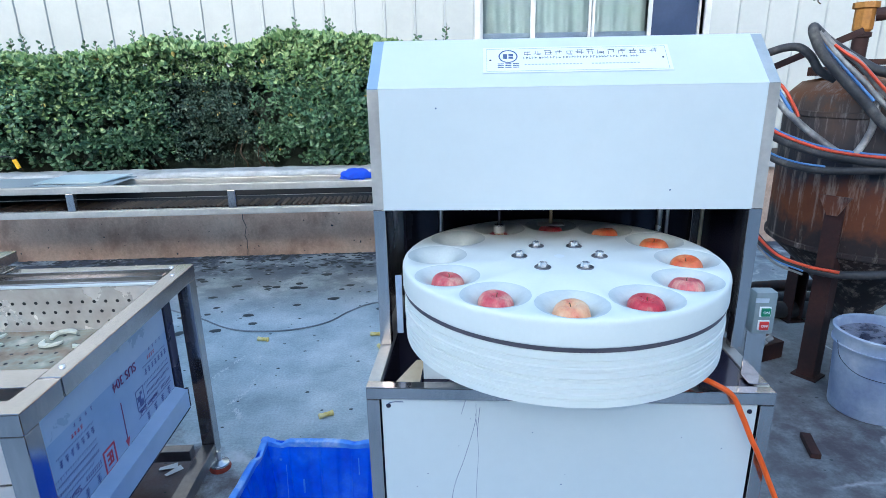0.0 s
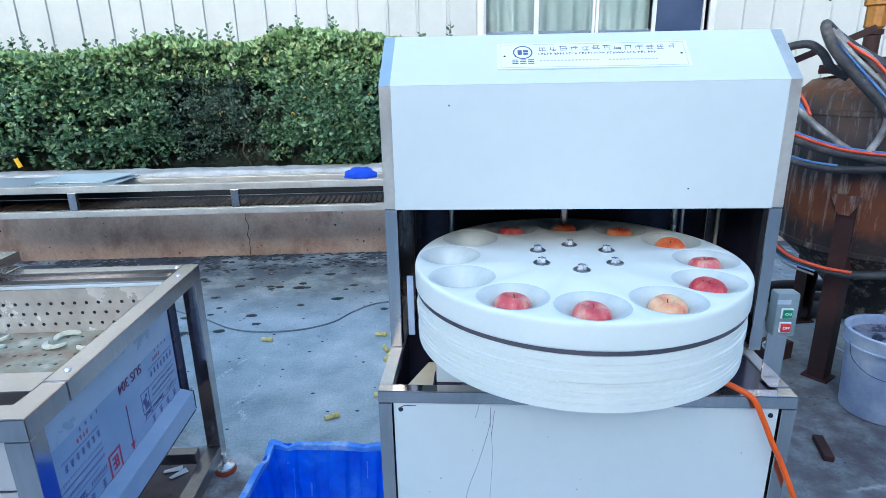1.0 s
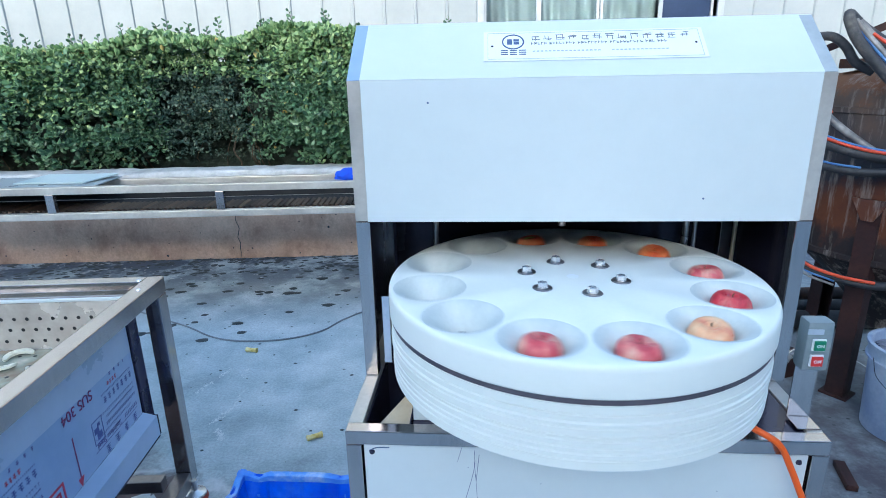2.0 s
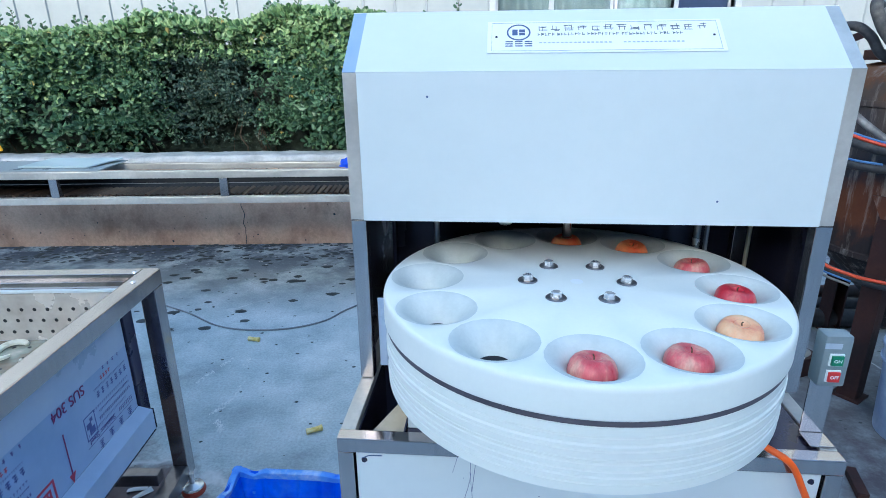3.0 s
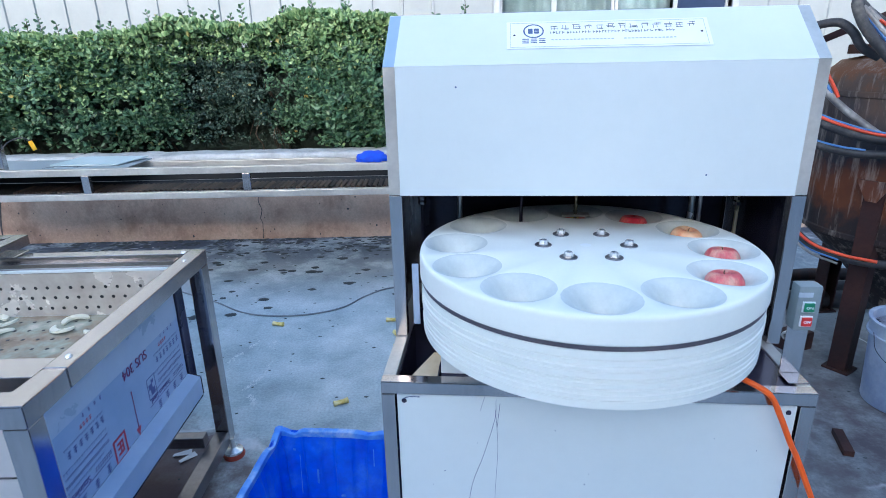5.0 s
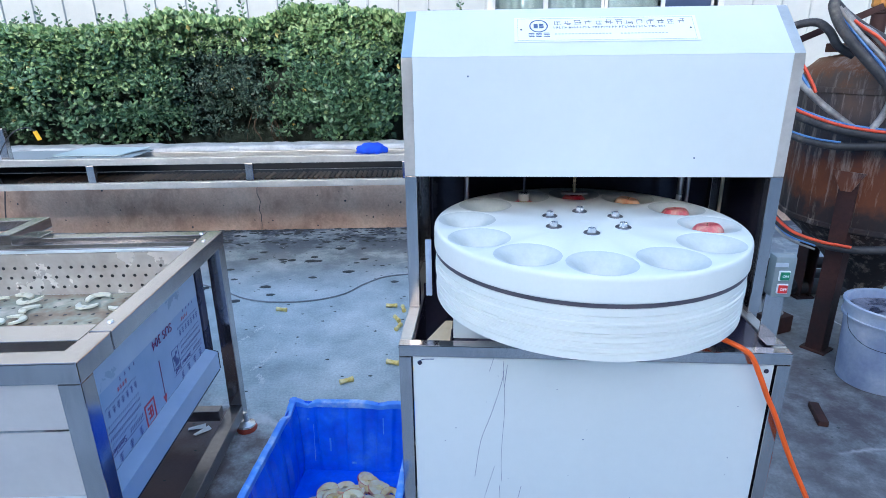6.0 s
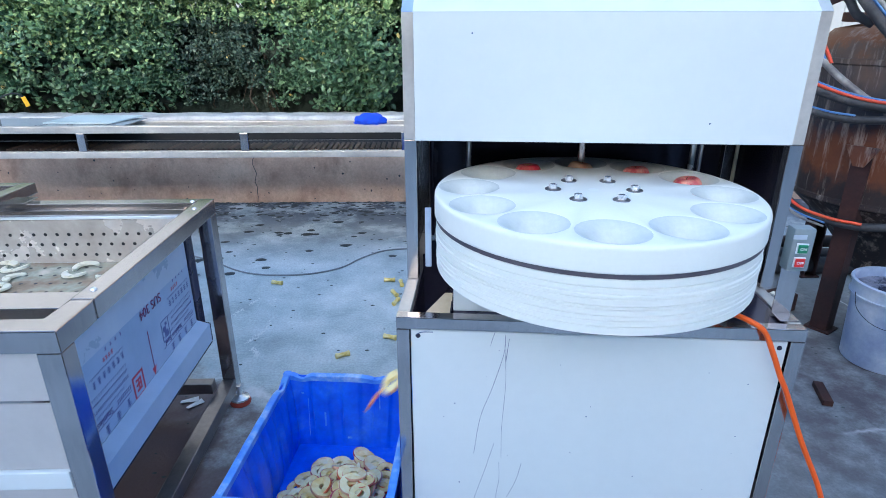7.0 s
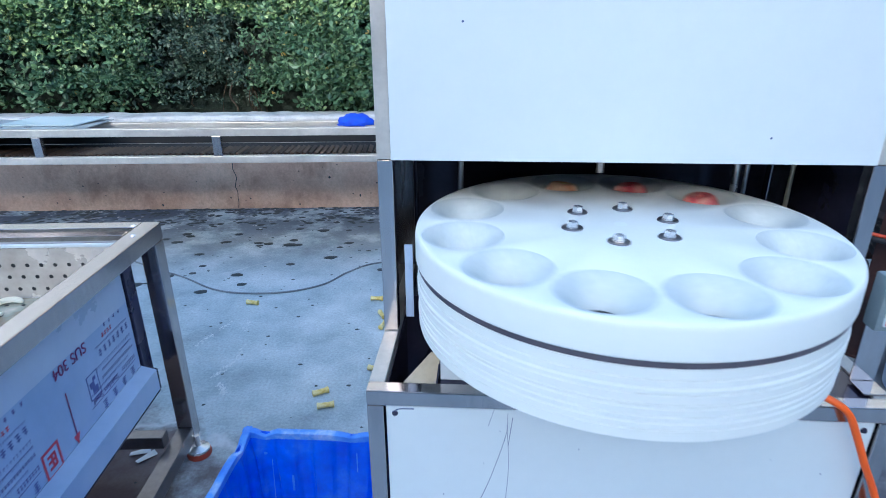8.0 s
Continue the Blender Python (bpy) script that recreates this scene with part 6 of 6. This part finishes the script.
for i in range(17):
    b = B()
    R, wd = rnd.uniform(0.030, 0.038), rnd.uniform(0.009, 0.015)
    arc = rnd.uniform(2.2, 3.6)
    n = 12
    rings = []
    for k in range(n + 1):
        a = -arc / 2 + arc * k / n
        w = wd * (0.25 + 0.75 * math.sin(math.pi * k / n) ** 0.6)
        rings.append([b.verts.new(((R + u * w) * math.cos(a), (R + u * w) * math.sin(a), zz)) for u, zz in ((-1, 0.0), (-0.8, 0.006), (0.8, 0.006), (1, 0.0))])
    for p, q in zip(rings, rings[1:]):
        for u in range(4):
            b.faces.new((p[u], p[(u + 1) % 4], q[(u + 1) % 4], q[u]))
    b.faces.new(rings[0]), b.faces.new(rings[-1][::-1])
    x, y = -0.22 - rnd.random() ** 1.2 * 0.55, 0.34 + rnd.random() * 0.46
    o = part("fruit_slice", b, flesh_wet, label="pale wet fruit slice in the draining basin", m=LT @ pose(x, y, BZ + 0.002 + rnd.uniform(0, 0.004), rnd.uniform(-5, 5), rnd.uniform(-5, 5), rnd.uniform(0, 360)), smooth=50)
    tagged(o, category="fruit slice", group="fruit slices in the basin")

# overhanging twig at the building
tw = thing("leafy_twig", Matrix(), "hanging grey-green twig in front of the sheet wall", "twig")
b = B()
sweep(b, [(2.3, 6.32, 3.1), (2.2, 5.0, 2.9), (2.1, 3.8, 2.5), (2.12, 3.3, 2.1)], 0.006, 5, 3)
sweep(b, [(2.12, 3.3, 2.1), (2.07, 3.2, 1.75), (2.06, 3.15, 1.70)], 0.003, 5, 3)
sweep(b, [(2.12, 3.3, 2.1), (2.19, 3.2, 1.88), (2.24, 3.15, 1.75)], 0.003, 5, 3)
part("twig", b, bark, tw)
rnd = random.Random(9)
rows = []
for i in range(26):
    f = rnd.random()
    c = Vector((2.12, 3.3, 2.1)).lerp(Vector((2.06, 3.15, 1.70)) if i % 2 else Vector((2.24, 3.15, 1.75)), f) + Vector((rnd.uniform(-0.03, 0.03), 0, rnd.uniform(-0.03, 0.03)))
    rows.append((c, (rnd.uniform(-0.6, 0.6), rnd.uniform(-0.4, 0.1), -1), rnd.uniform(0.04, 0.07), rnd))
leaf_cloud("twig_leaves", rows, leaf_green, tw, "grey-green hanging leaves")

# ---- rings and a core that fall ----
FALLS = []


def cored_apple(i):
    """A whole cored apple: skin all round, a pale bore through it."""
    o = thing("cored_apple", Matrix(), "orange-red cored apple dropping from the chute into the crate", "apple", "cored apples from the chute")
    b = B()
    lathe(b, [(0.0102, -0.022), (0.0102, 0.022)], 20)
    part("bore", b, flesh, o, "pale yellow bore")
    b = B()
    lathe(b, [(0.0100, -0.021), (0.0135, -0.0265), (0.020, -0.0285), (0.028, -0.0245), (0.0335, -0.014), (0.0345, 0.0), (0.0335, 0.014), (0.028, 0.0245), (0.020, 0.0285), (0.0135, 0.0265), (0.0100, 0.021)], 26)
    part("skin", b, (apple_orange, apple_peach)[i % 2], o, smooth=70)
    return o


for k, (t0, v0, du) in enumerate(((3.33, 0.19, -0.9), (4.58, 0.17, -0.75), (4.63, 0.20, -0.9), (5.70, 0.25, -1.0), (5.74, 0.23, -0.7), (6.20, 0.24, -0.9), (6.26, 0.22, -0.75), (6.94, 0.12, -1.55), (6.955, 0.14, -1.65), (7.05, 0.15, -1.25), (7.365, 0.10, -1.45), (7.468, 0.09, -1.65))):
    o = cored_apple(k) if k > 9 else apple_ring(Matrix(), (0, 4, 2)[k % 3], "apple ring dropping from the chute into the crate")
    FALLS.append((o, t0, v0, du, k))
flying_core = core(-0.354, 2.201, 100)


def motions():
    period, start, length = 1.2, 0.60, 0.38

    def turned(t):
        """Degrees by which the table has turned at t."""
        k = math.floor((t - start) / period)
        if k < 0:
            return 0.0
        f = min(1.0, (t - start - k * period) / length)
        return 30.0 * (k + f * f * (3 - 2 * f))

    def head_z(t):
        f = t % period
        keys = ((0.0, 0.978), (0.1, 0.925), (0.2, 0.895), (0.4, 0.893), (0.45, 0.925), (0.5, 0.978), (0.6, 1.030), (0.7, 1.075), (0.85, 1.095), (1.0, 1.070), (1.1, 1.022), (1.2, 0.978))
        for (a, p), (c, q) in zip(keys, keys[1:]):
            if f <= c + 1e-9:
                return p + (q - p) * (f - a) / (c - a)
        return keys[-1][1]

    ticks = {0.0, 8.0}
    for k in range(-1, 7):
        for f in (0, 0.2, 0.4, 0.6, 0.8, 1.0):
            ticks.add(round(start + k * period + f * length, 4))
    ticks = sorted(t for t in ticks if 0 <= t <= 8.0)
    walk(turn, [(t, pose(*TC, 0, 0, turned(t) - 98 + 5.2)) for t in ticks])
    beats = sorted({round(k * period + f, 3) for k in range(7) for f in (0, 0.1, 0.2, 0.4, 0.45, 0.5, 0.6, 0.7, 0.85, 1.0, 1.1) if k * period + f <= 8.0} | {8.0})
    walk(head, [(t, pose(0, 0, head_z(t))) for t in beats])
    walk(plate, [(t, pose(0, 0, max(head_z(t) + 0.013, 0.979))) for t in beats])
    rest = TC[2] - 0.026
    for n, (deg, ob) in enumerate(apples.items()):
        pushed = (112 - deg) / 30 * period - 0.06
        spin = 37 * n
        rows = []
        arrive = start + ((82 - deg) / 30 - 1) * period + length
        held = [q for q in beats if arrive < q < arrive + period - length]
        for t in sorted(set(ticks) | set(held) | {q for q in (pushed, pushed + 0.06, pushed + 0.16, pushed + 0.26) if 0 <= q <= 8.0}):
            a = radians(min(deg + turned(t), 112) + 5.2)
            z = rest if t < pushed + 0.001 else min(rest, head_z(min(t, pushed + 0.26)) - 0.030)
            if t in held:
                z = min(z, max(head_z(t) + 0.013, 0.979) - 0.031)
            rows.append((t, M @ pose(TC[0] + PR * math.cos(a), TC[1] + PR * math.sin(a), z, 8 * math.sin(n * 2.1), 8 * math.cos(n * 1.3), spin + min(turned(t), 112 - deg))))
        walk(ob, rows)
        cored = (82 - deg) / 30 * period + 0.02
        up, down = pose(0, 0, 0), pose(0, 0, -0.03)
        if cored < 0:
            walk(plugs[deg], [(0.0, down), (8.0, down)])
        elif cored > 7.8:
            walk(plugs[deg], [(0.0, up), (8.0, up)])
        else:
            walk(plugs[deg], [r for r in ((0.0, up), (cored, up), (cored + 0.12, down), (8.0, down)) if r[0] > 0 or r[1] is up])
    for o, t0, v0, du, k in FALLS:
        wait = M @ pose(0.20 + 0.08 * (k % 6), 0.15 + 0.1 * (k // 6), 0.29, 0, 0, 40 * k)
        rows = [(0.0, wait), (t0 - 0.16, wait), (t0 - 0.06, M @ pose(0.085, 0.5 * (v0 + 0.2), 0.45, 10, -6, 40 * k))]
        d = 0.0
        while True:
            z = (0.54 - 1.05 * d if k > 9 else 0.485 - 0.7 * d) - 4.9 * d * d
            if z < 0.085:
                break
            rows.append((t0 + d, M @ pose((0.0 if k > 9 else 0.02) + du * d, v0 - 0.25 * d, z, 20 + 480 * d, -10 - 330 * d, 40 * k)))
            d += 1 / 30
        d -= 1 / 30
        end = M @ pose(max(0.01 + du * d, -0.33), v0 - 0.25 * d - 0.01, 0.082 + 0.004 * (k % 3), 12, -8, 40 * k)
        rows += [(t0 + d + 0.04, M @ pose(max(0.015 + du * d, -0.34), v0 - 0.25 * d, 0.085, 60, -40, 40 * k)), (t0 + d + 0.10, end), (8.0, end)]
        walk(o, [r for i, r in enumerate(rows) if r[0] <= 8.0])
    lie = pose(-0.354, 2.201, 0.0125, 90, 0, 100)
    inside = M @ pose(0.25, 0.45, 0.31, 60, 0, 60)
    walk(flying_core, [(0.0, inside), (6.98, inside), (7.04, pose(-0.12, 1.75, 0.42, 70, 20, 70)), (7.10, pose(-0.22, 1.95, 0.22, 85, 30, 85)), (7.17, pose(-0.33, 2.16, 0.02, 92, 10, 97)), (7.27, lie), (8.0, lie)])


motions()
